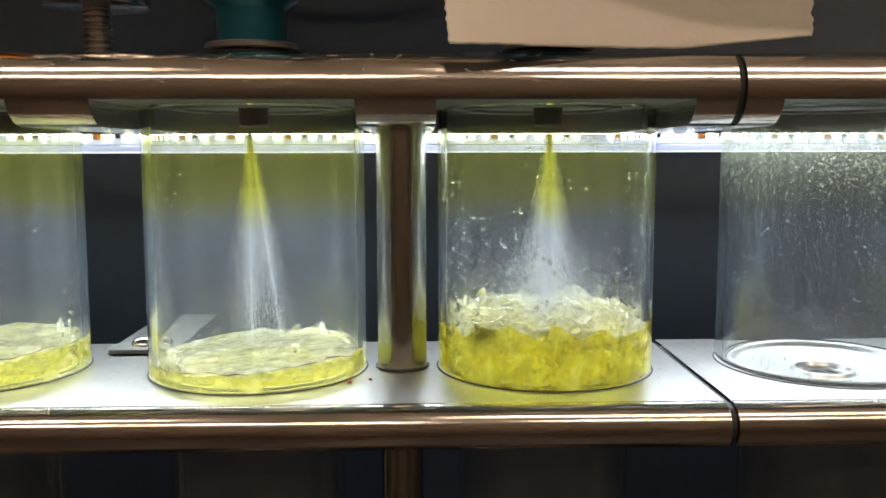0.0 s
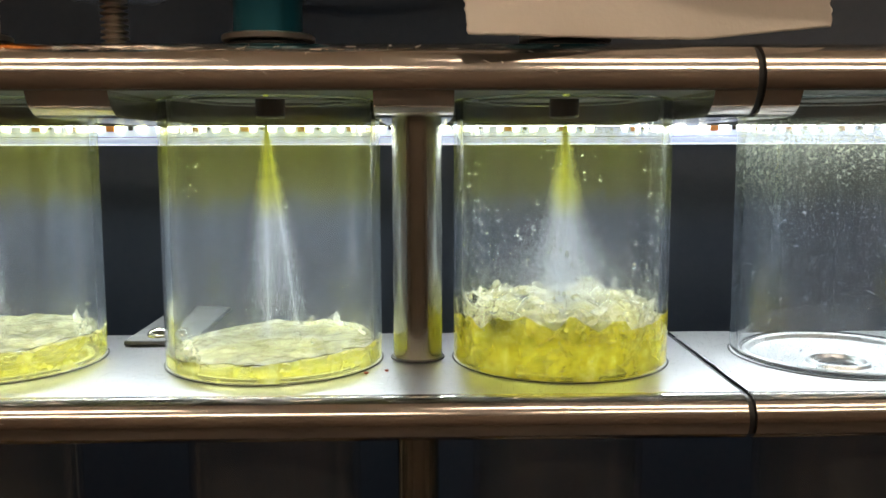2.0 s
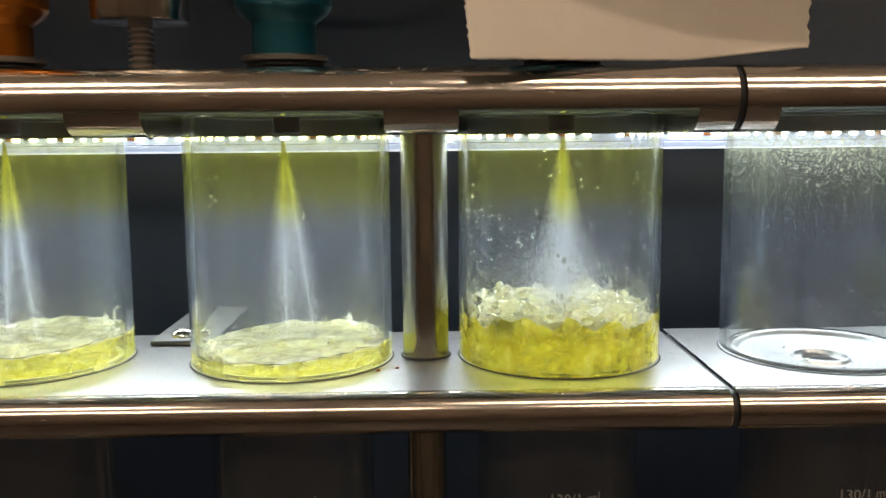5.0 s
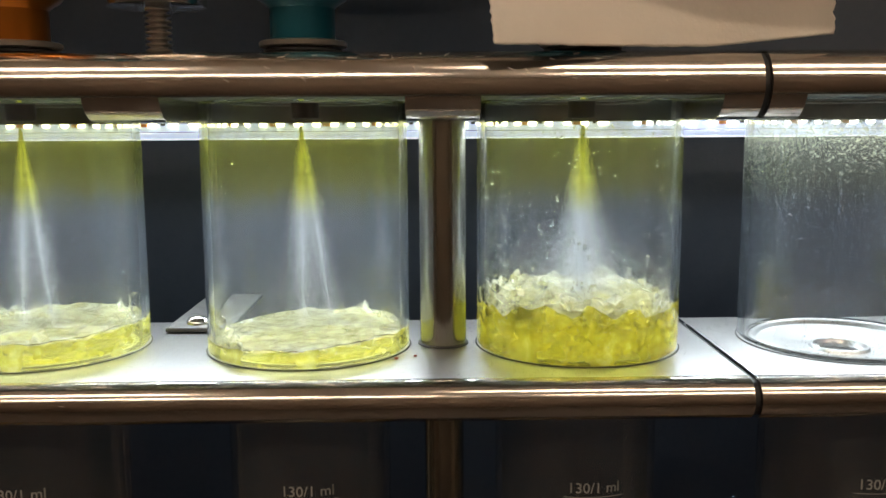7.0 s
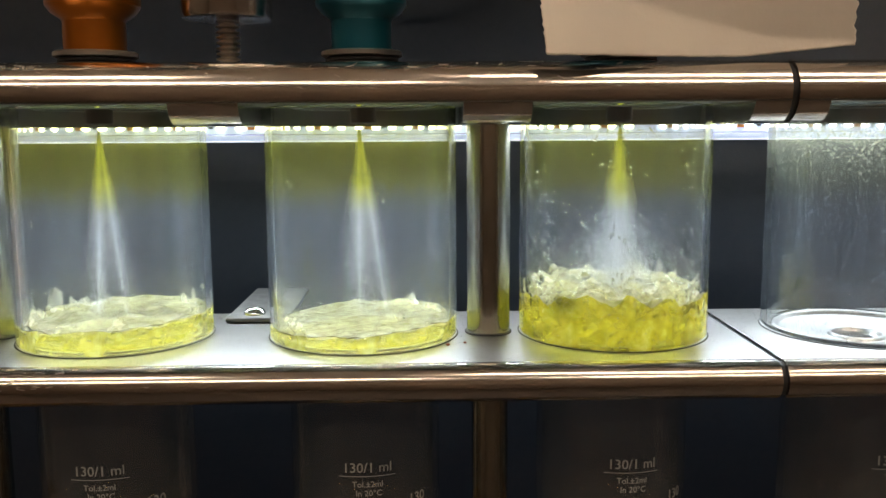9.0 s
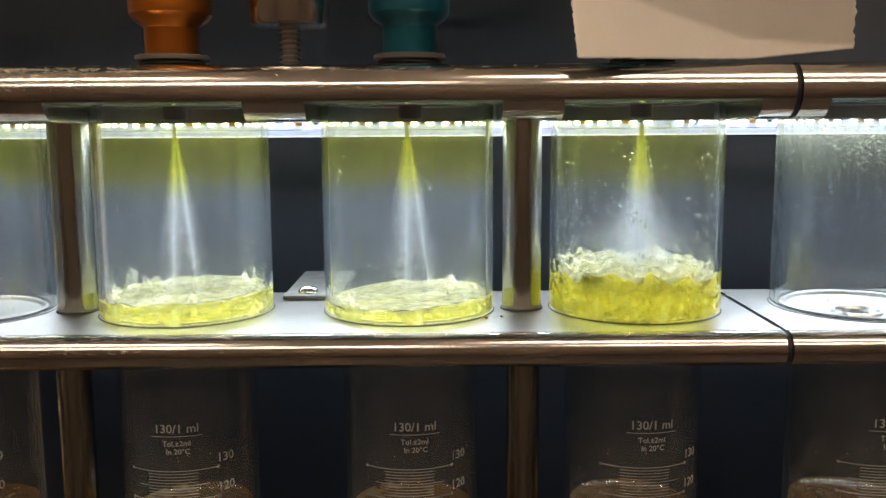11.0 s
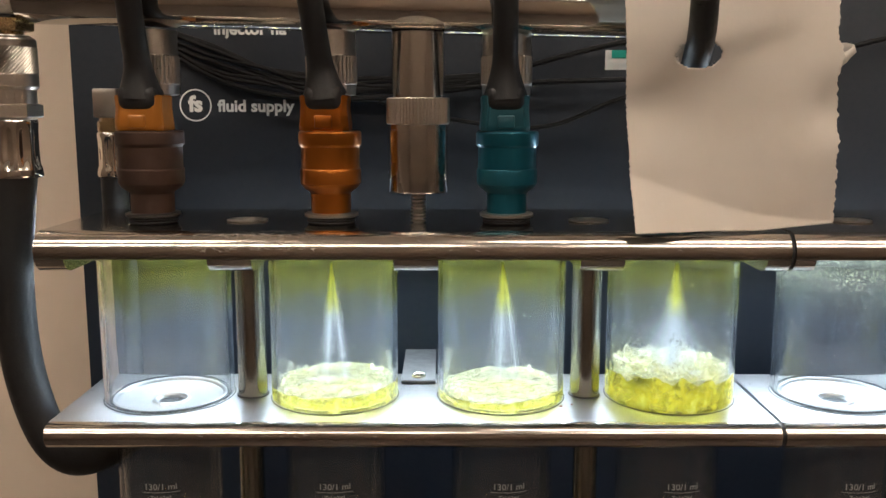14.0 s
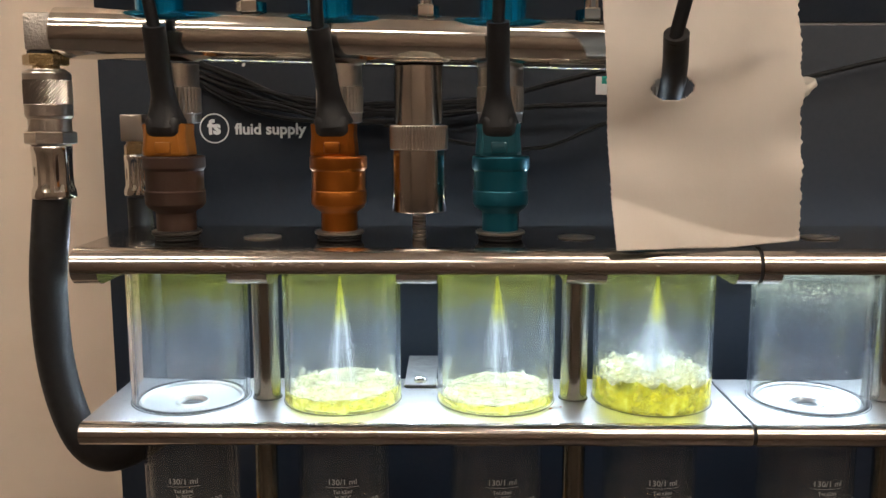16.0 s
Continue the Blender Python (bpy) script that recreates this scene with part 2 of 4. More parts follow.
TUBEPRINT = paint("pale_print", (0.30, 0.29, 0.27), 0.6)
DROP = bead("droplet", (0.98, 0.99, 0.96), 1.36)
FOAM = fluid("foam", (1.0, 0.98, 0.74), (1, 0.99, 0.84), 0.18, 260)
MIST = mist("spray_mist", (0.88, 0.91, 0.95))


# ---- mesh helpers ----
def finish(name, bm, material, parent=None, label="", smooth=35):
    me = bpy.data.meshes.new(name)
    bmesh.ops.recalc_face_normals(bm, faces=bm.faces)
    bm.to_mesh(me)
    bm.free()
    for m in material if isinstance(material, (list, tuple)) else [material]:
        me.materials.append(m)
    if smooth:
        me.shade_smooth()
        if smooth < 180:
            me.set_sharp_from_angle(angle=radians(smooth))
    ob = new(name, me)
    if parent:
        ob.parent = parent
        ob.matrix_parent_inverse = parent.matrix_basis.inverted()
    if label:
        tagged(ob, label)
    return ob


def part(name, bm, material, parent, label="", smooth=35):
    return finish(name, bm, material, parent, label, smooth)


def thing(name, at, label, category, group="", kind=""):
    ob = new(name)
    ob.empty_display_size = 0.01
    ob.matrix_basis = Matrix.Translation(at)
    return tagged(ob, label, category, group, kind)


def lathe(profile, at=(0, 0, 0), seg=48, turn=None, close=False, ripple=None):
    """Turns (radius, height) pairs round z. ripple: (from index, to index, depth) makes knurled ridges there."""
    bm = bmesh.new()
    rings = []
    for i, (r, z) in enumerate(profile):
        ring = []
        for k in range(seg):
            a = 2 * math.pi * k / seg
            rr = r
            if ripple and ripple[0] <= i <= ripple[1] and k % 2:
                rr = r - ripple[2]
            ring.append(bm.verts.new((rr * math.cos(a), rr * math.sin(a), z)))
        rings.append(ring)
    pairs = list(zip(rings, rings[1:]))
    if close:
        pairs.append((rings[-1], rings[0]))
    for a, b in pairs:
        for k in range(seg):
            bm.faces.new((a[k], a[(k + 1) % seg], b[(k + 1) % seg], b[k]))
    if not close:
        if profile[0][0] > 1e-6:
            bm.faces.new(rings[0][::-1])
        if profile[-1][0] > 1e-6:
            bm.faces.new(rings[-1])
    bmesh.ops.remove_doubles(bm, verts=bm.verts, dist=1e-7)
    m = Matrix.Translation(at) @ (turn or Matrix())
    bmesh.ops.transform(bm, matrix=m, verts=bm.verts)
    return bm


def block(lo, hi, bevel=0.0, segs=2):
    bm = bmesh.new()
    bmesh.ops.create_cube(bm, size=1)
    c = [(a + b) / 2 for a, b in zip(lo, hi)]
    s = [b - a for a, b in zip(lo, hi)]
    bmesh.ops.transform(bm, matrix=Matrix.Translation(c) @ Matrix.Diagonal((*s, 1)), verts=bm.verts)
    if bevel:
        bmesh.ops.bevel(bm, geom=bm.edges[:], offset=bevel, segments=segs, affect="EDGES", profile=0.5)
    return bm


def extrude_x(profile, x0, x1, steps=1):
    """A (y, z) outline drawn out along x."""
    bm = bmesh.new()
    rows = [[bm.verts.new((x0 + (x1 - x0) * i / steps, y, z)) for y, z in profile] for i in range(steps + 1)]
    n = len(profile)
    for a, b in zip(rows, rows[1:]):
        for k in range(n):
            bm.faces.new((a[k], a[(k + 1) % n], b[(k + 1) % n], b[k]))
    bm.faces.new(rows[0][::-1])
    bm.faces.new(rows[-1])
    return bm


def spline(points, n=40):
    """A smooth run of n places through the points."""
    p = [Vector(q) for q in points]
    p = [p[0] * 2 - p[1]] + p + [p[-1] * 2 - p[-2]]
    res = []
    spans = len(p) - 3
    for i in range(n):
        u = i / (n - 1) * spans
        k = min(int(u), spans - 1)
        t = u - k
        a, b, c, d = p[k:k + 4]
        res.append(0.5 * ((2 * b) + (c - a) * t + (2 * a - 5 * b + 4 * c - d) * t * t + (3 * b - a - 3 * c + d) * t ** 3))
    return res


def sweep(points, radius, seg=12, caps=True):
    """A round tube along places; radius is a number or one for each place."""
    bm = bmesh.new()
    n = len(points)
    rad = radius if isinstance(radius, (list, tuple)) else [radius] * n
    rings = []
    side = Vector((0, 1, 0.01)).normalized()
    for i, p in enumerate(points):
        d = (points[min(i + 1, n - 1)] - points[max(i - 1, 0)]).normalized()
        u = (side - d * side.dot(d)).normalized()
        v = d.cross(u)
        side = u
        rings.append([bm.verts.new(p + (u * math.cos(2 * math.pi * k / seg) + v * math.sin(2 * math.pi * k / seg)) * rad[i]) for k in range(seg)])
    for a, b in zip(rings, rings[1:]):
        for k in range(seg):
            bm.faces.new((a[k], a[(k + 1) % seg], b[(k + 1) % seg], b[k]))
    if caps:
        bm.faces.new(rings[0][::-1])
        bm.faces.new(rings[-1])
    return bm


def join(*bms):
    """Puts several meshes into the first one."""
    first = bms[0]
    for b in bms[1:]:
        me = bpy.data.meshes.new("joint")
        b.to_mesh(me)
        b.free()
        first.from_mesh(me)
        bpy.data.meshes.remove(me)
    return first


def lettering(text, size, align="CENTER", weight=0.006):
    """A bmesh of flat letters in the xy plane."""
    cu = bpy.data.curves.new("letters", "FONT")
    cu.body, cu.size, cu.align_x = text, size, align
    cu.extrude = size * 0.012
    cu.offset = size * weight
    cu.resolution_u = 3
    ob = bpy.data.objects.new("letters", cu)
    scene.collection.objects.link(ob)
    bpy.context.view_layer.update()
    me = bpy.data.meshes.new_from_object(ob.evaluated_get(bpy.context.evaluated_depsgraph_get()))
    bm = bmesh.new()
    bm.from_mesh(me)
    bpy.data.meshes.remove(me)
    bpy.data.objects.remove(ob)
    bpy.data.curves.remove(cu)
    return bm


def upright(bm, at, lean=0):
    """Turns flat letters to face -y and moves them."""
    bmesh.ops.transform(bm, matrix=Matrix.Translation(at) @ pose(0, 0, 0, 90, 0, 0) @ pose(0, 0, 0, 0, 0, lean), verts=bm.verts)
    return bm


def wrap(bm, radius, cx, cy, z, phase=0.0):
    """Bends flat letters round a standing tube, facing -y."""
    for v in bm.verts:
        a = v.co.x / radius + phase
        r = radius + 0.00012 + v.co.z
        v.co = Vector((cx + r * math.sin(a), cy - r * math.cos(a), z + v.co.y))
    return bm


# ---- the room ----
def setting(name, bm, material, label, category, smooth=0):
    return tagged(finish(name, bm, material, None, "", smooth), label, category, kind="structure")


PANEL_Y = 0.261
setting("wall_north", block((-1.7, 0.33, 0), (1.9, 0.40, 2.6)), WALL, "plain cream painted wall behind the test bench", "wall")
# Unseen walls and floor, coloured dark so the steel reflects a dim room.
setting("wall_south", block((-1.7, -2.6, 0), (1.9, -2.5, 2.6)), UMBER, "unseen wall added across the room, darkened for steel reflections", "wall")
setting("wall_west", block((-1.8, -2.6, 0), (-1.7, 0.40, 2.6)), UMBER, "unseen side wall added, darkened for steel reflections", "wall")
setting("wall_east", block((1.9, -2.6, 0), (2.0, 0.40, 2.6)), UMBER, "unseen side wall added, darkened for steel reflections", "wall")
setting("floor", block((-1.8, -2.6, -0.1), (2.0, 0.40, 0)), FLOOR, "unseen floor added, darkened for steel reflections", "floor")
setting("ceiling", block((-1.8, -2.6, 2.6), (2.0, 0.40, 2.7)), WHITE, "white painted ceiling", "ceiling")


def ceiling_lamp(x0, x1, y):
    lamp = thing("ceiling_lamp", ((x0 + x1) / 2, y, 2.6), "long white ceiling lamp with two lit warm tubes", "lamp", "ceiling lamps")
    part("housing", block((x0, y - 0.07, 2.575), (x1, y + 0.07, 2.598), 0.004), WHITE, lamp)
    for o in (-0.046, 0.046):
        part("tube", block((x0 + 0.02, y + o - 0.0165, 2.540), (x1 - 0.02, y + o + 0.0165, 2.574), 0.011, 4), TUBE, lamp, "glowing warm white tube", 180)


ceiling_lamp(-1.5, -0.45, -0.55)
ceiling_lamp(0.05, 1.5, -0.55)
ceiling_lamp(-1.3, 0.0, -1.5)
ceiling_lamp(0.3, 1.6, -1.5)

# ---- back panel of the bench ----
panel = thing("back_panel", (0.2, PANEL_Y, 1.0), "dark navy powder-coated steel back panel with white print", "panel", kind="structure")
part("lower_sheet", block((-0.2258, PANEL_Y, 0.0), (0.75, 0.320, 1.4123), 0.0012), NAVY, panel)
part("upper_sheet", block((-0.2258, PANEL_Y - 0.0006, 1.4133), (0.75, 0.320, 1.95), 0.0012), NAVY, panel)
part("seam_strip", block((-0.2253, PANEL_Y + 0.001, 1.4121), (0.7495, 0.319, 1.4135)), ALUMINIUM, panel, "bare metal line of the sheet seam")


def ring(r, w, n=48):
    bm = bmesh.new()
    a = [bm.verts.new((r * math.cos(2 * math.pi * k / n), r * math.sin(2 * math.pi * k / n), 0)) for k in range(n)]
    b = [bm.verts.new(((r - w) * math.cos(2 * math.pi * k / n), (r - w) * math.sin(2 * math.pi * k / n), 0)) for k in range(n)]
    for k in range(n):
        bm.faces.new((a[k], a[(k + 1) % n], b[(k + 1) % n], b[k]))
    return bm


part("sign_ring", upright(ring(0.0072, 0.00065), (-0.1705, PANEL_Y - 0.0004, 1.3641)), PRINT, panel, "printed white ring", 0)
part("ring_letters", upright(lettering("fs", 0.0096, weight=0.040), (-0.1705, PANEL_Y - 0.0003, 1.3615)), PRINT, panel, "white letters fs", 0)
words = lettering("fluid supply", 0.0073, "LEFT", 0.030)
xs = [v.co.x for v in words.verts]
k = 0.0346 / (max(xs) - min(xs))
bmesh.ops.transform(words, matrix=Matrix.Diagonal((k, 1.0, 1, 1)), verts=words.verts)
part("sign_words", upright(words, (-0.1606, PANEL_Y - 0.0003, 1.3614)), PRINT, panel, "white words fluid supply", 0)
words = lettering("injector na", 0.0074, "LEFT", 0.030)
part("upper_words", upright(words, (-0.1613, PANEL_Y - 0.0003, 1.3952)), PRINT, panel, "white words injector na, partly hidden", 0)
sticker = thing("sticker", (0.012, PANEL_Y, 1.384), "small white and green sticker on the navy panel", "sticker")
part("white_field", block((0.0125, PANEL_Y - 0.0006, 1.3800), (0.028, PANEL_Y - 0.0002, 1.3885)), PRINT, sticker, "", 0)
part("green_field", block((0.0152, PANEL_Y - 0.0009, 1.3850), (0.0275, PANEL_Y - 0.0007, 1.3885)), GREEN, sticker, "green printed corner", 0)

# ---- the two bullnosed plates of each bench unit ----
AXIS = 0.1815          # the line on which jars and posts stand
INJ_Y = 0.1757         # the line of the injectors
TOP, UNDER, RECESS = 1.3220, 1.3083, 1.3130
SHELF_Z = 1.2559
POCKETS = (-0.1622, -0.1000, -0.0377, 0.0245, 0.0882)
JARS = (-0.1626, -0.1004, -0.0380, 0.0254, 0.0892)
NOSE_R = 0.00685


def nose(front, r, zc, a0, a1, n=14):
    """The half-round front edge, from angle a0 to a1 (degrees, 0 is straight ahead, 90 up)."""
    return [(front + r - r * math.cos(radians(a0 + (a1 - a0) * i / n)), zc + r * math.sin(radians(a0 + (a1 - a0) * i / n))) for i in range(n + 1)]


def pocket_end(c, r=0.02372, y1=0.2123):
    """Fills the rear of a jar pocket round a half circle."""
    bm = bmesh.new()
    rows = []
    n = 40
    for i in range(n + 1):
        a = math.pi * i / n
        x, y = c + r * math.cos(a), AXIS + r * math.sin(a)
        rows.append([bm.verts.new(v) for v in ((x, y, UNDER + 0.0001), (x, y, RECESS + 0.0001), (x, y1, RECESS + 0.0001), (x, y1, UNDER + 0.0001))])
    for p, q in zip(rows, rows[1:]):
        for k in range(4):
            bm.faces.new((p[k], q[k], q[(k + 1) % 4], p[(k + 1) % 4]))
    return bm


def upper_plate(name, x0, x1, centres, label):
    plate = thing(name, ((x0 + x1) / 2, AXIS, TOP), label, "plate", "injector plates")
    front = 0.1483
    zc = (TOP + UNDER) / 2
    a = math.degrees(math.asin((RECESS - zc) / NOSE_R))
    deck = [(0.220, UNDER), (0.2124, UNDER), (0.2124, RECESS)] + nose(front, NOSE_R, zc, a, 90, 44) + [(0.220, TOP)]
    bm = extrude_x(deck, x0, x1)
    # Underside and recess faces take the darker steel as painted shade.
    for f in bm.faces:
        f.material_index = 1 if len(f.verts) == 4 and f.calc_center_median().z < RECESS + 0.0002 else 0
    part("body", bm, [STEEL, SHADEDSTEEL], plate, "", 30)
    tooth = [(0.2122, RECESS), (0.2122, UNDER)] + nose(front, NOSE_R, zc, -90, a, 32)
    edges = [x0]
    for c in centres:
        edges += [c - 0.02375, c + 0.02375]
    edges.append(x1)
    for p, q in zip(edges[::2], edges[1::2]):
        part("rib", extrude_x(tooth, p, q), STEEL, plate, "", 30)
    for c in centres:
        part("pocket_end", pocket_end(c), SHADEDSTEEL, plate, "rear of the jar pocket, painted dark for its shade", 30)
        part("pocket_ring", lathe([(0.0158, RECESS + 0.0002), (0.0158, RECESS - 0.0005), (0.0166, RECESS - 0.0007), (0.0172, RECESS - 0.0005), (0.0172, RECESS + 0.0002)], (c, AXIS, 0), 64, close=True), SHADEDSTEEL, plate, "turned ring round the injector bore", 30)
    return plate


plate_a = upper_plate("injector_plate", -0.1957, 0.0560, POCKETS[:4], "thick brushed steel plate with rounded front and scratches, holding injectors")
plate_b = upper_plate("injector_plate", 0.0575, 0.2050, (POCKETS[4], POCKETS[4] + 0.0622), "thick brushed steel plate of the neighbouring bench unit")


def holed_deck(cells, y0=0.1515, y1=0.207, hole=0.0209, thick=0.0016):
    """A sheet made of cells (x0, x1, centre or None), each with a round hole through it."""
    bm = bmesh.new()
    for x0, x1, c in cells:
        if c is None:
            me = block((x0, y0, SHELF_Z - thick), (x1, y1, SHELF_Z))
            bm = join(bm, me)
            continue
        angles = [2 * math.pi * k / 96 for k in range(96)] + [math.atan2(y - AXIS, x - c) % (2 * math.pi) for x in (x0, x1) for y in (y0, y1)]
        rows = []
        for a in sorted(angles):
            ca, sa = math.cos(a), math.sin(a)
            reach = min((x1 - c) / ca if ca > 1e-9 else (x0 - c) / ca if ca < -1e-9 else 9, (y1 - AXIS) / sa if sa > 1e-9 else (y0 - AXIS) / sa if sa < -1e-9 else 9)
            rows.append([bm.verts.new((c + d * ca, AXIS + d * sa, z)) for d, z in ((reach, SHELF_Z), (hole, SHELF_Z), (hole, SHELF_Z - thick), (reach, SHELF_Z - thick))])
        for p, q in zip(rows, rows[1:] + rows[:1]):
            for k in range(3):
                bm.faces.new((p[k], q[k], q[k + 1], p[k + 1]))
    bmesh.ops.remove_doubles(bm, verts=bm.verts, dist=1e-7)
    return bm


def lower_plate(x0, x1, cells, label):
    plate = thing("jar_shelf", ((x0 + x1) / 2, AXIS, SHELF_Z), label, "shelf", "jar shelves")
    r = 0.0043
    prof = [(0.207, SHELF_Z - 2 * r)] + nose(0.1463, r, SHELF_Z - r, -90, 90, 22) + [(0.1515, SHELF_Z)]
    part("front_edge", extrude_x([(0.1515, SHELF_Z - 2 * r)] + prof[1:], x0, x1), STEEL, plate, "rounded bright front edge", 30)
    part("deck", holed_deck(cells), SHELF, plate, "satin steel deck with round seats", 30)
    return plate


shelf_a = lower_plate(-0.1957, 0.0560, list(zip((-0.1957, -0.1311, -0.0689, -0.0066), (-0.1311, -0.0689, -0.0066, 0.0560), JARS)), "satin steel shelf with rounded bright front edge under the light strip")
lower_plate(0.0575, 0.2050, ((0.0575, 0.1195, JARS[4]), (0.1195, 0.2050, None)), "satin steel shelf of the neighbouring bench unit")
joint = thing("joint_seal", (0.05675, AXIS, SHELF_Z), "thin black seal in the joint between bench units", "seal", kind="structure")
part("upper_seal", extrude_x([(0.2195, UNDER + 0.0005)] + nose(0.1493, NOSE_R - 0.0006, 1.31515, -90, 90) + [(0.2195, TOP - 0.0006)], 0.0561, 0.0574), DARK, joint)
part("lower_seal", extrude_x([(0.206, SHELF_Z - 0.008)] + nose(0.1472, 0.0037, SHELF_Z - 0.0043, -90, 90) + [(0.206, SHELF_Z - 0.0006)], 0.0561, 0.0574), DARK, joint)


# scratches on the plate above the second jar
def scratches(name, cx, spread, count, zc, r, front, parent, seed):
    rnd = random.Random(seed)
    bm = bmesh.new()
    for _ in range(count):
        x = rnd.gauss(cx, spread)
        a = radians(rnd.uniform(8, 62))
        da = rnd.uniform(-0.12, 0.12)
        dx = rnd.uniform(-0.002, 0.002)
        w = rnd.uniform(0.00004, 0.00014)
        pts = []
        for s in range(4):
            aa = a + da * s / 3
            rr = r + 0.00004
            pts.append((x + dx * s / 3, front + r - rr * math.cos(aa), zc + rr * math.sin(aa)))
        for p, q in zip(pts, pts[1:]):
            f = [bm.verts.new(v) for v in (p, q, (q[0] + w, q[1], q[2] + w), (p[0] + w, p[1], p[2] + w))]
            bm.faces.new(f)
    ob = part(name, bm, SCRATCH, parent, "bright scratch marks", 0)
    tagged(ob, kind="stuff")


SCRATCH = steel("scratch_steel", (0.85, 0.78, 0.70), 0.5, "none")
scratches("scratched_patch", -0.125, 0.0115, 420, 1.31515, NOSE_R, 0.1483, plate_a, 3)
scratches("scratched_patch", -0.116, 0.011, 150, SHELF_Z - 0.0043, 0.0043, 0.1463, shelf_a, 6)
scratches("scratched_patch", -0.06, 0.06, 60, 1.31515, NOSE_R, 0.1483, plate_a, 4)


# ---- light strips on the panel, behind the jars ----
STRIP_Y = 0.2605
LED_PITCH = 0.00655


def light_strip(x0, x1, first, led, power):
    strip = thing("light_strip", ((x0 + x1) / 2, STRIP_Y, 1.307), "white light strip with a row of glowing diodes on the panel", "light strip", "light strips")
    # board and channel glow in place of the light the diodes throw on them
    part("board", block((x0, STRIP_Y - 0.0010, 1.3060), (x1, STRIP_Y, 1.3138)), STRIPGLOW, strip, "white board with diode light added as glow", 0)
    part("channel", block((x0, STRIP_Y - 0.0016, 1.3036), (x1, STRIP_Y, 1.3058), 0.0004), STRIPGLOW, strip, "channel edge with diode light added as glow", 30)
    part("channel_lip", block((x0, STRIP_Y - 0.0019, 1.3034), (x1, STRIP_Y - 0.0003, 1.3038), 0.00015), STRIPEDGE, strip, "thin lower channel edge, its brightness added as glow", 30)
    n = int((x1 - first - 0.006) / LED_PITCH) + 1
    made = {}

    def piece(kind, x, lo, hi, bevel, material, label):
        if kind in made:
            d = made[kind].copy()
            scene.collection.objects.link(d)
        else:
            d = made[kind] = part(kind, block(lo, hi, bevel), material, strip, label)
        d.location.x = x

    y = STRIP_Y - 0.0010
    for i in range(n):
        x = first + i * LED_PITCH
        piece("diode", x, (-0.0014, y - 0.0009, 1.3074), (0.0014, y, 1.3101), 0.0006, led, "glowing diode")
        if i % 3 == 0:
            piece("resistor", x + LED_PITCH / 2 + 0.0004, (-0.0013, y - 0.0006, 1.3075), (0.0013, y, 1.3098), 0.0003, COPPER, "small orange component")
        if i % 3 == 1:
            piece("chip", x + LED_PITCH / 2, (-0.0007, y - 0.0005, 1.3079), (0.0007, y, 1.3094), 0.0001, DARK, "tiny dark component")
    la = bpy.data.lights.new("strip_light", "AREA")
    la.shape, la.size, la.size_y, la.energy = "RECTANGLE", x1 - x0, 0.003, power * (x1 - x0) / 0.25
    la.color = (0.84, 0.94, 1.0)
    lo = new("strip_light", la)
    lo.matrix_basis = pose((x0 + x1) / 2, 0.2420, 1.3098, -52, 0, 0)
    tagged(lo, "light of the diode strip", "light")


light_strip(-0.214, 0.0546, -0.2015, LED, LED_POWER)
light_strip(0.0548, 0.2060, 0.0615, LEDBRIGHT, LED_POWER * 1.15)


# ---- posts, bracket, cap screws ----
def post(x):
    p = thing("support_post", (x, AXIS, SHELF_Z), "round brushed steel post between shelf and plate", "post", "support posts")
    part("rod", lathe([(0.0055, SHELF_Z + 0.0001), (0.0055, UNDER)], (x, AXIS, 0), 40), POST, p)
    part("foot_ring", lathe([(0.0060, SHELF_Z + 0.0001), (0.0060, SHELF_Z + 0.0004), (0.0055, SHELF_Z + 0.0006)], (x, AXIS, 0), 40), DARK, p, "thin dark gap ring")
    q = thing("lower_post", (x, 0.1755, 1.0), "thin round steel post under the shelf", "post", "lower posts")
    part("rod", lathe([(0.0046, 1.0), (0.0046, SHELF_Z - 0.0087)], (x, 0.1755, 0), 32), POST, q)


for x in (-0.1315, -0.0063, 0.1195):
    post(x)

bracket = thing("bracket", (-0.0693, 0.2, SHELF_Z), "flat steel bracket with dome screw between shelf and panel", "bracket")
part("tongue", block((-0.0761, 0.1942, SHELF_Z + 0.0002), (-0.0625, 0.2400, SHELF_Z + 0.0014), 0.0003), ZINC, bracket)
part("screw", lathe([(0.0030, 0), (0.0029, 0.0006), (0.0022, 0.0014), (0.0012, 0.0017), (0.0010, 0.0012), (0.0, 0.0012)], (-0.0693, 0.2000, SHELF_Z + 0.0014), 28), CHROME, bracket, "polished dome screw")


def cap_screw(x):
    c = thing("cap_screw", (x, AXIS, TOP), "flush round steel screw head in the plate top", "screw", "flush screws")
    part("head", lathe([(0.0074, 0.0002), (0.0074, 0.0005), (0.0068, 0.0006), (0.0062, 0.0003), (0.0058, 0.0003), (0.0054, 0.0007), (0.0030, 0.0007), (0.0026, 0.0003), (0, 0.0003)], (x, AXIS, TOP), 40), TURNED, c)


for x in (-0.1315, -0.0063, 0.0900):
    cap_screw(x)


# ---- jars ----
JAR_R, JAR_H = 0.02365, 0.0570


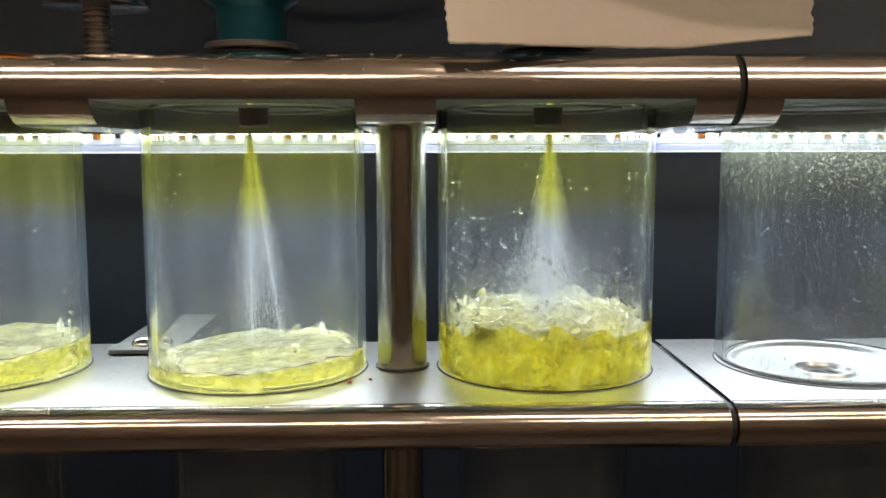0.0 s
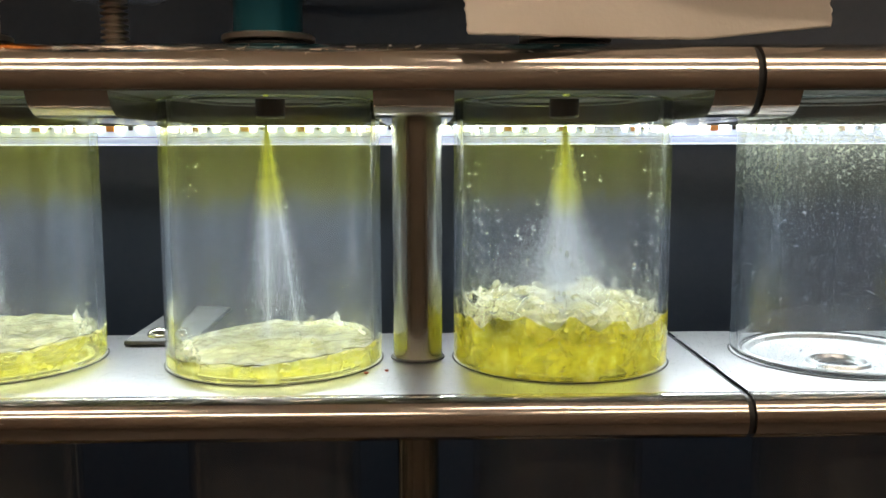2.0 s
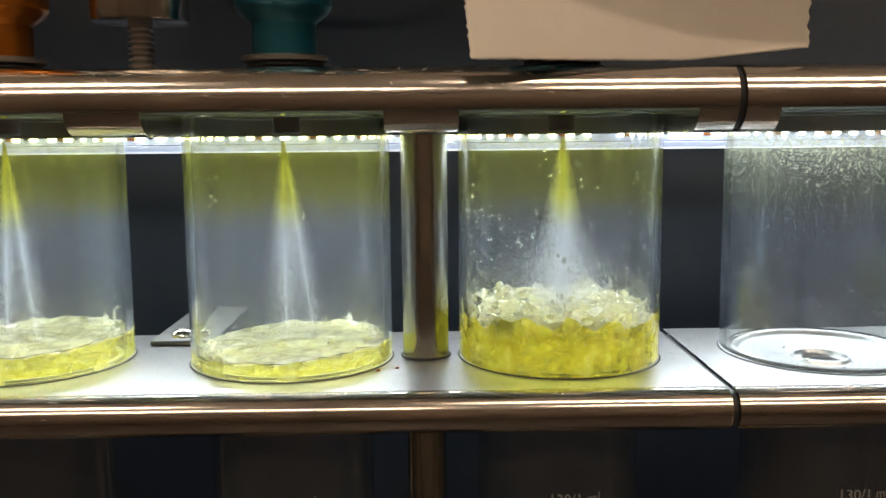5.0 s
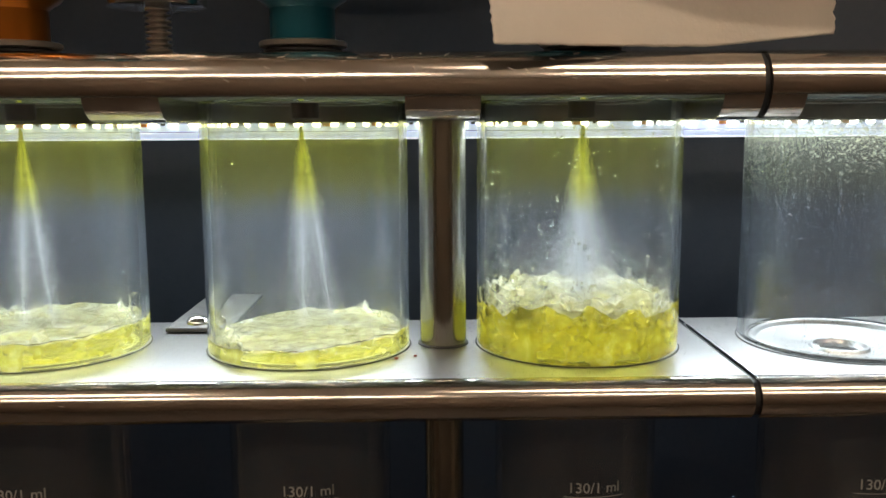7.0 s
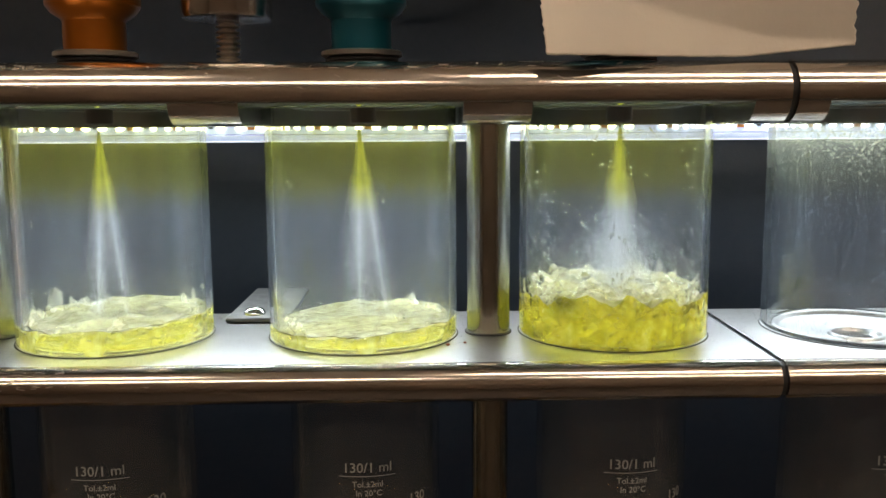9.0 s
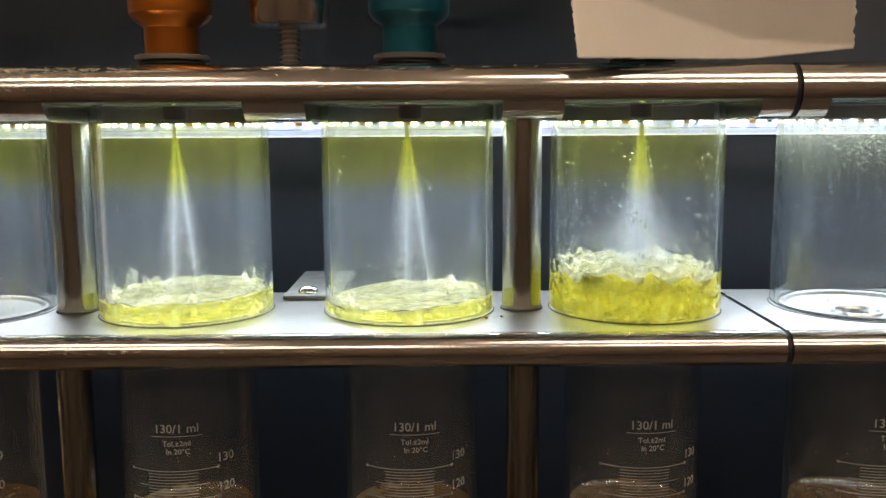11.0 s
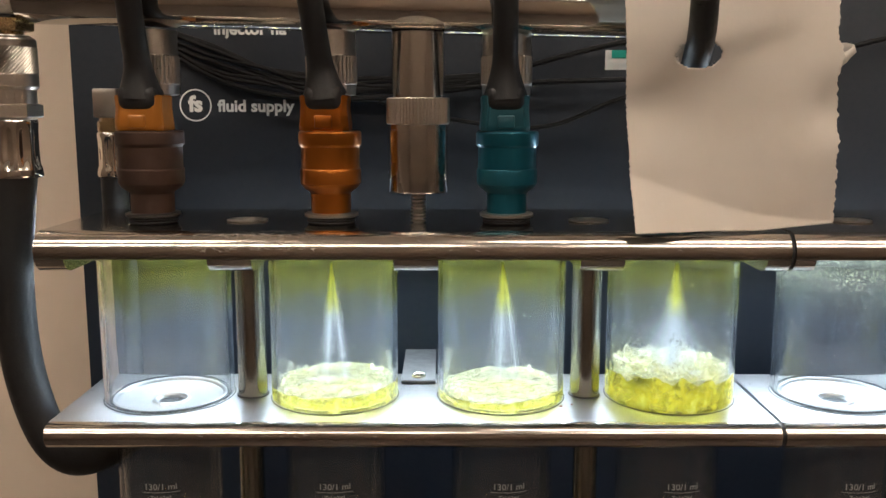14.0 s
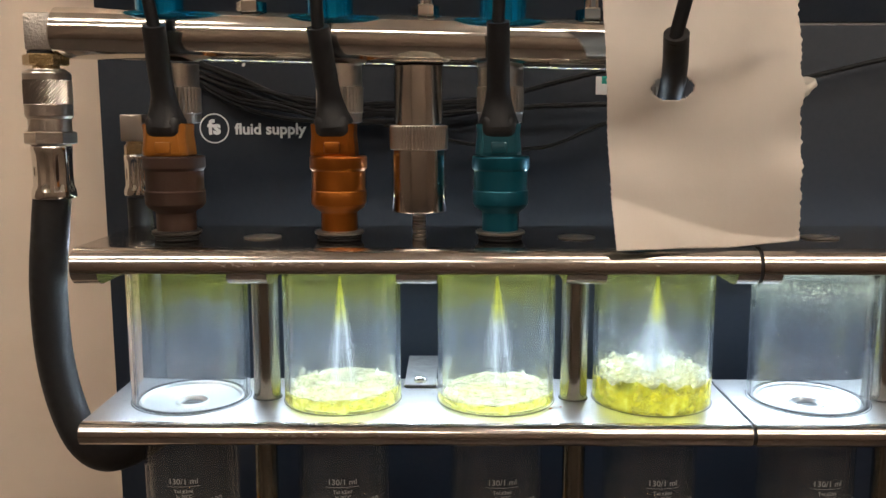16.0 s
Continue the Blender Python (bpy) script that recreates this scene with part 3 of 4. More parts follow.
def jar(glass, label):
    j = thing("glass_jar", (0, 0, 0), label, "jar", "glass jars")
    r, w = JAR_R, 0.0019
    prof = [(r - 0.0004, 0.0003), (r, 0.0008), (r, JAR_H - 0.0004), (r - 0.0004, JAR_H), (r - w + 0.0003, JAR_H), (r - w, JAR_H - 0.0004), (r - w, 0.0008), (r - w + 0.0004, 0.0003)]
    g = part("glass", lathe(prof, seg=128, close=True), glass, j, "", 30)
    g.visible_shadow = False
    # dark ring put in for the shaded gap between jar and shelf
    part("seat_ring", lathe([(r + 0.00005, 0.0001), (r + 0.0004, 0.0001), (r + 0.0003, 0.00025), (r + 0.00005, 0.0003)], seg=64, close=True), DARK, j, "dark ring put in for the gap round the jar foot")
    part("funnel", lathe([(0.0208, -0.0012), (0.0208, 0.0006), (0.0202, 0.0009), (0.0196, 0.0006), (0.0190, -0.0003), (0.0140, -0.0010), (0.0085, -0.0017), (0.0070, -0.0019), (0.0066, -0.0012), (0.0060, -0.0011), (0.0056, -0.0020), (0.0050, -0.0025), (0.0048, -0.0060), (0.0052, -0.0060), (0.0064, -0.0032), (0.0150, -0.0022)], seg=72, close=True), FUNNEL, j, "polished steel funnel bottom", 25)
    part("inner_ring", lathe([(0.0209, 0.0001), (0.0209, 0.0008), (0.02155, 0.0008), (0.02155, 0.0001)], seg=72, close=True), DARK, j, "thin dark ring round the funnel", 25)
    part("drain", lathe([(0.0048, -0.0034), (0.0048, -0.0030), (0.0, -0.0030)], seg=32), DARK, j, "dark drain hole", 0)
    return j


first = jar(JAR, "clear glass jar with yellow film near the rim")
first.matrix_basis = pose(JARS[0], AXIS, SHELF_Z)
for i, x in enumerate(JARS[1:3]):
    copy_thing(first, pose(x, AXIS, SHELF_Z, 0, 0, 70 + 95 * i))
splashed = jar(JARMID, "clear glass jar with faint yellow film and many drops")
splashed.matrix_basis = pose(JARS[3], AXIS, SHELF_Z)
clean = jar(JARGLOW, "clear glass jar with dust specks, strip glow painted near the rim")
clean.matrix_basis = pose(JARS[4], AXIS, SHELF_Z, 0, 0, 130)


# ---- test fluid in three jars ----
def blob_mesh(level, swell, seed, r=JAR_R - 0.0008, skew=0.0, fine=150):
    """A shallow pool with a rough, heaving surface."""
    bm = bmesh.new()
    seg, rings = 96, 22
    noise_at = Vector((seed * 3.7, seed * 1.3, seed))

    def height(x, y):
        p = Vector((x, y, 0)) * fine + noise_at
        return max(0.0016, level + skew * x / r + swell * (noise.noise(p) + 0.55 * noise.noise(p * 2.3)))

    low = [bm.verts.new((r * math.cos(2 * math.pi * k / seg), r * math.sin(2 * math.pi * k / seg), 0.0004)) for k in range(seg)]
    prev = low
    for i in range(rings):
        rr = r * (1 - i / rings)
        row = []
        for k in range(seg):
            x, y = rr * math.cos(2 * math.pi * k / seg), rr * math.sin(2 * math.pi * k / seg)
            row.append(bm.verts.new((x, y, 0.0012 + height(x, y) + (0.0006 if i == 0 else 0))))
        for k in range(seg):
            bm.faces.new((prev[k], prev[(k + 1) % seg], row[(k + 1) % seg], row[k]))
        prev = row
    mid = bm.verts.new((0, 0, 0.0012 + height(0, 0)))
    for k in range(seg):
        bm.faces.new((prev[k], prev[(k + 1) % seg], mid))
    bm.faces.new(low[::-1])
    for f in bm.faces:
        c = f.calc_center_median()
        f.material_index = 1 if math.hypot(c.x, c.y) < r * 0.985 and c.z > 0.001 else 0
    return bm


def pebbles(places, sub=1):
    """Many small round beads in one mesh: (place, radius, stretch)."""
    bm = bmesh.new()
    unit = bmesh.new()
    bmesh.ops.create_icosphere(unit, subdivisions=sub, radius=1)
    co = [v.co.copy() for v in unit.verts]
    fs = [[v.index for v in f.verts] for f in unit.faces]
    unit.free()
    for p, r, s in places:
        vs = [bm.verts.new(Vector(p) + Vector((c.x * s[0], c.y * s[1], c.z * s[2])) * r) for c in co]
        for f in fs:
            bm.faces.new([vs[i] for i in f])
    return bm


def splash_sheet(level, tall, seed, r, a0, a1):
    """A ragged, wavy sheet of fluid thrown up along a stretch of the glass."""
    bm = bmesh.new()
    n, m = 90, 10
    rows = []
    for i in range(n + 1):
        u = i / n
        a = a0 + (a1 - a0) * u
        p = Vector((seed * 2.3, u * 9, seed))
        top = tall * math.sin(math.pi * u) ** 0.6 * (0.55 + 0.9 * noise.noise(p) + 0.22 * noise.noise(p * 3.1))
        top = max(0.0002, top)
        row = []
        for k in range(m + 1):
            v = k / m
            q = Vector((u * 22, v * 3, seed * 1.7))
            rr = r - 0.0030 * v * (1 - 0.5 * v) + 0.0011 * noise.noise(q) + 0.0005 * noise.noise(q * 2.7)
            row.append(bm.verts.new((rr * math.cos(a), rr * math.sin(a), 0.0008 + level * 0.8 + top * v)))
        rows.append(row)
    for p, q in zip(rows, rows[1:]):
        for k in range(m):
            bm.faces.new((p[k], q[k], q[k + 1], p[k + 1]))
    return bm


def surface_line(level, swell, skew, seed, r=JAR_R - 0.0008):
    """A dark wavy line, drawn in for the refraction where the fluid's surface meets the glass."""
    pts, rad = [], []
    at = Vector((seed * 3.7, seed * 1.3, seed))
    for i in range(121):
        a = math.pi * (1.04 + 0.92 * i / 120)
        p = Vector((r * math.cos(a), r * math.sin(a), 0))
        h = level + skew * p.x / r + swell * (noise.noise(p * 150 + at) + 0.55 * noise.noise(p * 345 + at))
        pts.append(Vector((p.x, p.y, 0.0019 + max(0.0016, h))))
        rad.append(0.00003 + 0.00020 * max(0, noise.noise(p * 260 + at) + 0.25))
    return sweep(pts, rad, 6)


def pool(x, level, swell, seed, bubbles, splash, skew, label):
    rnd = random.Random(seed)
    deep = level > 0.008
    p = thing("test_fluid", (0, 0, 0), label, "fluid", "fluid in the jars")
    part("pool", blob_mesh(level, swell, seed, skew=skew), [CHURNED if deep else FLUID, PALETOP], p, "", 180)
    inner = JAR_R - 0.0021
    if not deep:
        part("surface_line", surface_line(level, swell, skew, seed), REFRACTION, p, "dark wavy line painted for refraction at the fluid surface", 180)
    # bubbles that lie against the glass and along the surface
    pts = []
    for _ in range(bubbles):
        a = rnd.uniform(0, 2 * math.pi)
        s = 0.0003 + 0.0011 * rnd.random() ** 2
        rr = JAR_R - 0.00085 - s * 0.4
        z = 0.0012 + (level * rnd.uniform(0.45, 1.0) + abs(rnd.gauss(0, 0.0036)) if deep else level + rnd.gauss(0, 0.0004))
        pts.append(((rr * math.cos(a), rr * math.sin(a), z), s, (1, 1, rnd.uniform(0.75, 1))))
    tagged(part("bubbles", pebbles(pts, 2), BUBBLE, p, "clear bubbles on the fluid", 180), kind="stuff")
    # sheets of froth thrown up the glass
    for i in range(splash):
        a0 = rnd.uniform(0, 2 * math.pi)
        span = rnd.uniform(0.7, 1.7)
        tall = rnd.uniform(0.0035, 0.0085) if deep else rnd.uniform(0.0030, 0.0075)
        part("splash", splash_sheet(level, tall, seed + i * 1.37, inner - 0.0004, a0, a0 + span), FOAM, p, "pale thrown-up splash", 180)
    if deep:
        part("foam", blob_mesh(level + 0.0022, 0.0042, seed + 11, r=inner - 0.0004, fine=110), FOAM, p, "pale churned foam", 180)
    pts = []
    runs = [(rnd.uniform(0, 2 * math.pi), abs(rnd.gauss(0, 0.015))) for _ in range(44 if deep else 12)]
    for _ in range(620 if deep else 70):
        a, up = rnd.choice(runs)
        a += rnd.gauss(0, 0.14)
        rr = inner + 0.0001
        z = 0.003 + level + abs(up + rnd.gauss(0, 0.0035))
        if z < JAR_H - 0.006:
            pts.append(((rr * math.cos(a), rr * math.sin(a), z), 0.00009 + 0.00040 * rnd.random() ** 3, (0.8, 0.8, rnd.uniform(0.7, 2.2))))
    tagged(part("drops", pebbles(pts, 2), DROP, p, "clear drops on the glass", 180), kind="stuff")
    p.matrix_basis = pose(x, AXIS, SHELF_Z)


pool(JARS[1], 0.0042, 0.0009, 2, 60, 6, 0.0010, "shallow bright yellow test fluid splashing in the jar")
pool(JARS[2], 0.0026, 0.0008, 7, 36, 6, 0.0010, "thin layer of bright yellow test fluid in the jar")
pool(JARS[3], 0.0092, 0.0038, 5, 380, 9, 0.0, "bright yellow test fluid churning with bubbles in the jar")


def spray(x, plumes, seed, label):
    """Jets of countless fine drops that fan out under the nozzle and thin out below."""
    rnd = random.Random(seed)
    s = thing("spray", (0, 0, 0), label, "spray", "sprays")
    for dx, dy, r, count, *cloud in plumes:
        bm = bmesh.new()
        for _ in range(count):
            a, g = rnd.uniform(0, 2 * math.pi), min(1.35, abs(rnd.gauss(0, 0.62)))
            ox, oy = math.cos(a) * g * r, math.sin(a) * g * r
            u = min(rnd.uniform(0, 1) ** 0.85, rnd.uniform(0.25, 1.35)) * 0.96
            ln = rnd.uniform(0.004, 0.016)
            w = rnd.uniform(0.0000022, 0.0000050) * (1 + 0.3 * u)
            if cloud:
                g = min(1.0, abs(rnd.gauss(0, 0.5)))
                ox, oy, u = math.cos(a) * g * r, math.sin(a) * g * r, min(0.92, max(0.3, rnd.gauss(cloud[0], 0.13)))
            ends = []
            for q in (u, min(1.0, u + ln)):
                ends.append(Vector((dx * q + ox * (0.05 + 0.95 * q), dy * q + oy * (0.05 + 0.95 * q), -0.047 * q)))
            ring_a = [bm.verts.new(ends[0] + Vector((w * math.cos(k * 2.094), w * math.sin(k * 2.094), 0))) for k in range(3)]
            ring_b = [bm.verts.new(ends[1] + Vector((w * math.cos(k * 2.094), w * math.sin(k * 2.094), 0))) for k in range(3)]
            for k in range(3):
                bm.faces.new((ring_a[k], ring_a[(k + 1) % 3], ring_b[(k + 1) % 3], ring_b[k]))
        tagged(part("jet", bm, MIST, s, "", 180), kind="stuff")
    s.matrix_basis = pose(x, INJ_Y, 1.3076)


spray(JARS[1], ((-0.0024, 0, 0.0042, 40000), (0.0046, 0, 0.0038, 24000)), 1, "pale mist jets of a fuel injector")
spray(JARS[2], ((-0.0006, 0, 0.0060, 52000), (0.0062, 0, 0.0042, 24000)), 2, "two pale mist jets of a fuel injector")
spray(JARS[3], ((0.0, 0, 0.0078, 84000), (0, 0.003, 0.024, 60000, 0.72)), 3, "broad pale mist cone of a fuel injector")


# ---- measuring tubes under the shelf ----
TUBE_Y, TUBE_R = 0.1765, 0.0186


def strip_mark(w, h, n=16):
    bm = bmesh.new()
    for i in range(n):
        a, b = -w / 2 + w * i / n, -w / 2 + w * (i + 1) / n
        bm.faces.new([bm.verts.new(v) for v in ((a, -h / 2, 0), (b, -h / 2, 0), (b, h / 2, 0), (a, h / 2, 0))])
    return bm


def dot_mark(r):
    bm = bmesh.new()
    bm.faces.new([bm.verts.new((r * math.cos(k * math.pi / 6), r * math.sin(k * math.pi / 6), 0)) for k in range(12)])
    return bm


def measuring_tube(filled):
    t = thing("measuring_tube", (0, 0, 0), "clear glass measuring tube with white print, under the shelf", "measuring tube", "measuring tubes")
    r, w = TUBE_R, 0.0016
    z0, z1 = -0.16, 0.0
    g = part("glass", lathe([(r, z0), (r, z1), (r - w, z1), (r - w, z0)], seg=80, close=True), TUBEGLASS, t, "", 40)

    def put(name, bm, dx, z, label):
        part(name, wrap(bm, r, 0, 0, z, dx / r), TUBEPRINT, t, label, 0)

    put("volume_text", lettering("130/1 ml", 0.0033), 0.0015, -0.0192, "white text 130/1 ml")
    put("text_rule", strip_mark(0.0134, 0.00018), 0.0015, -0.0202, "thin white line")
    put("tolerance_text", lettering("Tol.±2ml", 0.0020), 0.0015, -0.0228, "white text Tol. 2ml")
    put("temperature_text", lettering("In 20°C", 0.0020), 0.0018, -0.0250, "white text In 20 C")
    for i, number in enumerate(("130", "120")):
        z = -0.0297 - 0.0081 * i
        put("scale_number", lettering(number, 0.0034), 0.0142, z + 0.0012, "white number " + number)
        put("scale_line", strip_mark(0.0240, 0.00022), 0.0, z, "")
        put("scale_dot", dot_mark(0.00045), -0.0120, z, "")
        put("scale_dot", dot_mark(0.00045), 0.0120, z, "")
        for n in range(1, 10):
            put("scale_tick", strip_mark(0.0190 if n == 5 else 0.0132, 0.00018), 0.0, z - 0.00081 * n, "")
    if filled:
        fl = lathe([(r - w - 0.0002, z0), (r - w - 0.0002, -0.0470), (r - w - 0.0012, -0.0478), (0, -0.0480)], seg=64)
        part("filling", fl, AMBERFLUID, t, "amber test fluid", 60)
    return t


tube = measuring_tube(True)
tube.matrix_basis = pose(POCKETS[1], TUBE_Y, SHELF_Z - 0.0087)
for x in (POCKETS[0], POCKETS[2], POCKETS[3], POCKETS[4]):
    copy_thing(tube, pose(x, TUBE_Y, SHELF_Z - 0.0087))


# ---- injectors with plugs ----
def injector(x, body, top, tip, cable_to, label, boot_mid=None, plain=False):
    """tip: where the cable leaves the rubber boot; cable_to: where the cable goes on to."""
    inj = thing("injector", (x, INJ_Y, TOP), label, "injector", "fuel injectors")
    c = (x, INJ_Y, TOP)
    part("nozzle", lathe([(0.0027, -0.0132), (0.0031, -0.0128), (0.0031, -0.0092), (0.0055, -0.0091), (0.0055, -0.0086)], c, 32), RUBBER, inj, "black injector nozzle")
    part("seal", lathe([(0.0078, 0.0001), (0.0086, 0.0006), (0.0086, 0.0011), (0.0080, 0.0013), (0.0086, 0.0016), (0.0086, 0.0021), (0.0080, 0.0024)], c, 48), RUBBER, inj, "black rubber seal")
    part("washer", lathe([(0.0088, 0.0024), (0.0096, 0.0027), (0.0096, 0.0036), (0.0092, 0.0039), (0.0072, 0.0040)], c, 48), BROWNRING if plain else WASHER, inj, "dull dark washer" if plain else "bright washer")
    prof = [(0.0071, 0.0038), (0.0071, 0.0108), (0.0075, 0.0114), (0.0096, 0.0128), (0.0107, 0.0144), (0.0108, 0.0192), (0.0106, 0.0196), (0.01035, 0.0198), (0.01035, 0.0272), (0.0108, 0.0278),
            (0.0111, 0.0284), (0.0111, 0.0322), (0.0107, 0.0328), (0.0068, 0.0329)]
    if plain:
        prof = [(r * 1.07, z) for r, z in prof]
    part("body", lathe(prof, c, 64), body, inj, "", 28)
    # socket, turned to the front
    lo, up = 0.0329, 0.0452
    bm = bmesh.new()
    w0, w1 = 0.0086, 0.0080
    rows = []
    for z, w, y0, y1 in ((lo, w0, -0.0086, 0.0060), (lo + 0.0016, w0, -0.0090, 0.0060), (up - 0.004, w1, -0.0088, 0.0055), (up, w1 + 0.0004, -0.0086, 0.0050)):
        rows.append([bm.verts.new((x + a - 0.0012, INJ_Y + b, TOP + z)) for a, b in ((-w, y0 + 0.002), (-w + 0.002, y0), (w - 0.002, y0), (w, y0 + 0.002), (w, y1), (-w, y1))])
    for a, b in zip(rows, rows[1:]):
        for k in range(6):
            bm.faces.new((a[k], a[(k + 1) % 6], b[(k + 1) % 6], b[k]))
    bm.faces.new(rows[0][::-1])
    bm.faces.new(rows[-1])
    bmesh.ops.bevel(bm, geom=[e for e in bm.edges], offset=0.0004, segments=2, affect="EDGES")
    part("socket", bm, top, inj, "plastic plug socket", 40)
    part("latch", block((x - 0.0042, INJ_Y - 0.0097, TOP + lo + 0.001), (x + 0.0018, INJ_Y - 0.0084, TOP + lo + 0.0055), 0.0006), top, inj, "raised latch")
    # upper cup under the supply rail
    cup = lathe([(0.0070, 0.0452), (0.0086, 0.0456), (0.0088, 0.0490), (0.0092, 0.0494), (0.0092, 0.0590), (0.0087, 0.0594), (0.0087, 0.0680)], (x, INJ_Y + 0.0078, TOP), 72, ripple=(3, 4, 0.0004))
    part("upper_cup", cup, TURNED, inj, "knurled steel cup", 20)
    # rubber boot and cable
    t = Vector(tip)
    b0 = Vector((x - 0.0012, INJ_Y - 0.0035, TOP + 0.0455))
    b1 = b0 + (t - b0) * 0.28 + Vector((0, 0.001, 0))
    line = spline([b0, *boot_mid, t] if boot_mid else [b0, b1, b0 + (t - b0) * 0.62, t], 22)
    rad = []
    for i in range(22):
        u = i / 21
        rad.append(0.0045 + 0.0032 * (1 - min(1, u / 0.42)) ** 1.5 - 0.0003 * u)
    d = (line[-1] - line[-2]).normalized()
    boot = sweep(line + [t - d * 0.0001, t - d * 0.004], rad + [0.0031, 0.0029], 24)
    part("boot", boot, RUBBER, inj, "black rubber plug boot", 50)
    part("boot_collar", block((x - 0.0080, INJ_Y - 0.0100, TOP + 0.0395), (x + 0.0056, INJ_Y + 0.0040, TOP + 0.0488), 0.0034, 4), RUBBER, inj, "rubber shoulder of the plug")
    go = (Vector(cable_to) - t).normalized()
    cl = spline([t - go * 0.004, t + go * 0.002, Vector(cable_to), Vector(cable_to) + go * 0.03, Vector(cable_to) + go * 0.05 + Vector((0, 0.01, 0.03))], 30)
    part("cable", sweep(cl, 0.0023, 14), CABLE, inj, "thick black cable")
    return inj


BROWNRING = paint("dark_washer", (0.06, 0.055, 0.05), 0.4, metallic=0.6)
injector(-0.1640, BROWN, AMBER, (-0.1642, 0.1600, 1.4026), (-0.1668, 0.1600, 1.4180), "brown fuel injector with amber socket and black plug", plain=True)
injector(-0.1000, ORANGE, ORANGE, (-0.1045, 0.1600, 1.4019), (-0.1053, 0.1600, 1.4180), "orange anodised fuel injector with black plug, standing on the plate")
injector(-0.0370, TEAL, TEALTOP, (-0.0392, 0.1600, 1.4038), (-0.0388, 0.1600, 1.4180), "teal anodised fuel injector with black plug, standing on the plate")
injector(0.0250, TEAL, TEALTOP, (0.0170, 0.1270, 1.3965), (0.0205, 0.1255, 1.4130), "fuel injector behind the paper, its plug poking through", boot_mid=((0.0218, 0.1545, 1.3748), (0.0194, 0.1375, 1.3850)))

# ---- clamping sleeve on its threaded bolt ----
sleeve = thing("clamp_sleeve", (-0.0687, INJ_Y, TOP), "polished steel clamping sleeve with knurled ring on a threaded bolt", "clamp")
c = (-0.0687, INJ_Y, TOP)
thread = []
for i in range(9):
    z = 0.0001 + i * 0.00125
    thread += [(0.0018, z), (0.0018, z + 0.0003), (0.0028, z + 0.0006), (0.0028, z + 0.0009)]
part("bolt", lathe(thread, c, 28), TURNED, sleeve, "threaded bolt", 20)
part("lower_barrel", lathe([(0.0092, 0.0112), (0.0104, 0.0114), (0.01065, 0.0120), (0.01065, 0.0352)], c, 64), SLEEVE, sleeve)
part("knurled_ring", lathe([(0.0106, 0.0352), (0.0112, 0.0356), (0.0112, 0.0441), (0.0106, 0.0445)], c, 120, ripple=(1, 2, 0.00035)), TURNED, sleeve, "knurled ring", 15)
part("upper_barrel", lathe([(0.0094, 0.0445), (0.0094, 0.0668)], c, 64), SLEEVE, sleeve)

# ---- supply rail ----
RAIL_Y, RAIL_Z, RAIL_R = 0.180, 1.3992, 0.0098
TILT = 1.35
along = pose(0, 0, 0, 0, 90 + TILT, 0)


def rail_z(x):
    """Height of the sloping rail's axis at x."""
    return RAIL_Z - (x + 0.0977) * math.tan(radians(TILT))


rail = thing("supply_rail", (-0.08, RAIL_Y, RAIL_Z), "polished steel supply rail pipe over the injectors", "pipe")
part("pipe", lathe([(0.0090, -0.2085), (RAIL_R, -0.2077), (RAIL_R, 0.0500), (0.0086, 0.0508)], (0, RAIL_Y, rail_z(0)), 72, along), RAILSTEEL, rail)


def knob(x):
    z = RAIL_R + 0.0155
    prof = [(0.0090, z - 0.0180), (0.0090, z), (0.0160, z), (0.0180, z + 0.0006), (0.0184, z + 0.0012), (0.0184, z + 0.0022), (0.0181, z + 0.0026), (0.0184, z + 0.0030), (0.0184, z + 0.0090), (0.0177, z + 0.0100), (0.0177, z + 0.0150), (0.0160, z + 0.0160)]
    part("knob", lathe(prof, (x, RAIL_Y + 0.002, rail_z(x)), 72), BLUE, rail, "glossy blue anodised knob", 25)


for x in (-0.1688, -0.1030, -0.0364):
    knob(x)


def rail_nut(x):
    z = RAIL_R - 0.0008
    hx = part("hex_fitting", lathe([(0.0052, z), (0.0058, z + 0.0005), (0.0058, z + 0.0040), (0.0052, z + 0.0045)], (x, RAIL_Y, rail_z(x)), 6), CHROME, rail, "small polished hex fitting", 20)
    part("stem", lathe([(0.0034, z + 0.0045), (0.0034, z + 0.0120), (0.0028, z + 0.0130)], (x, RAIL_Y, rail_z(x)), 28), CHROME, hx)


for x in (-0.1328, -0.0658, -0.0030):
    rail_nut(x)

# ---- hose with its fittings ----
HX, HY = -0.2134, RAIL_Y
hose = thing("supply_hose", (HX, HY, 1.34), "thick black rubber hose with steel and brass couplings", "hose")
part("elbow", block((HX - 0.0052, HY - 0.0066, 1.3948), (HX + 0.0054, HY + 0.0066, 1.4090), 0.0012), CASTSTEEL, hose, "rough cast steel elbow block")
part("ring", lathe([(0.0062, 1.3936), (0.0066, 1.3940), (0.0066, 1.3949)], (HX, HY, 0), 32), RUBBER, hose, "dark seal ring")
part("brass_nut", lathe([(0.0080, 1.3894), (0.0086, 1.3898), (0.0086, 1.3933), (0.0080, 1.3937)], (HX, HY, 0), 6, pose(0, 0, 0, 0, 0, 12)), BRASS, hose, "dull brass hex nut", 20)
part("brass_neck", lathe([(0.0050, 1.3872), (0.0050, 1.3896)], (HX, HY, 0), 32), BRASS, hose)


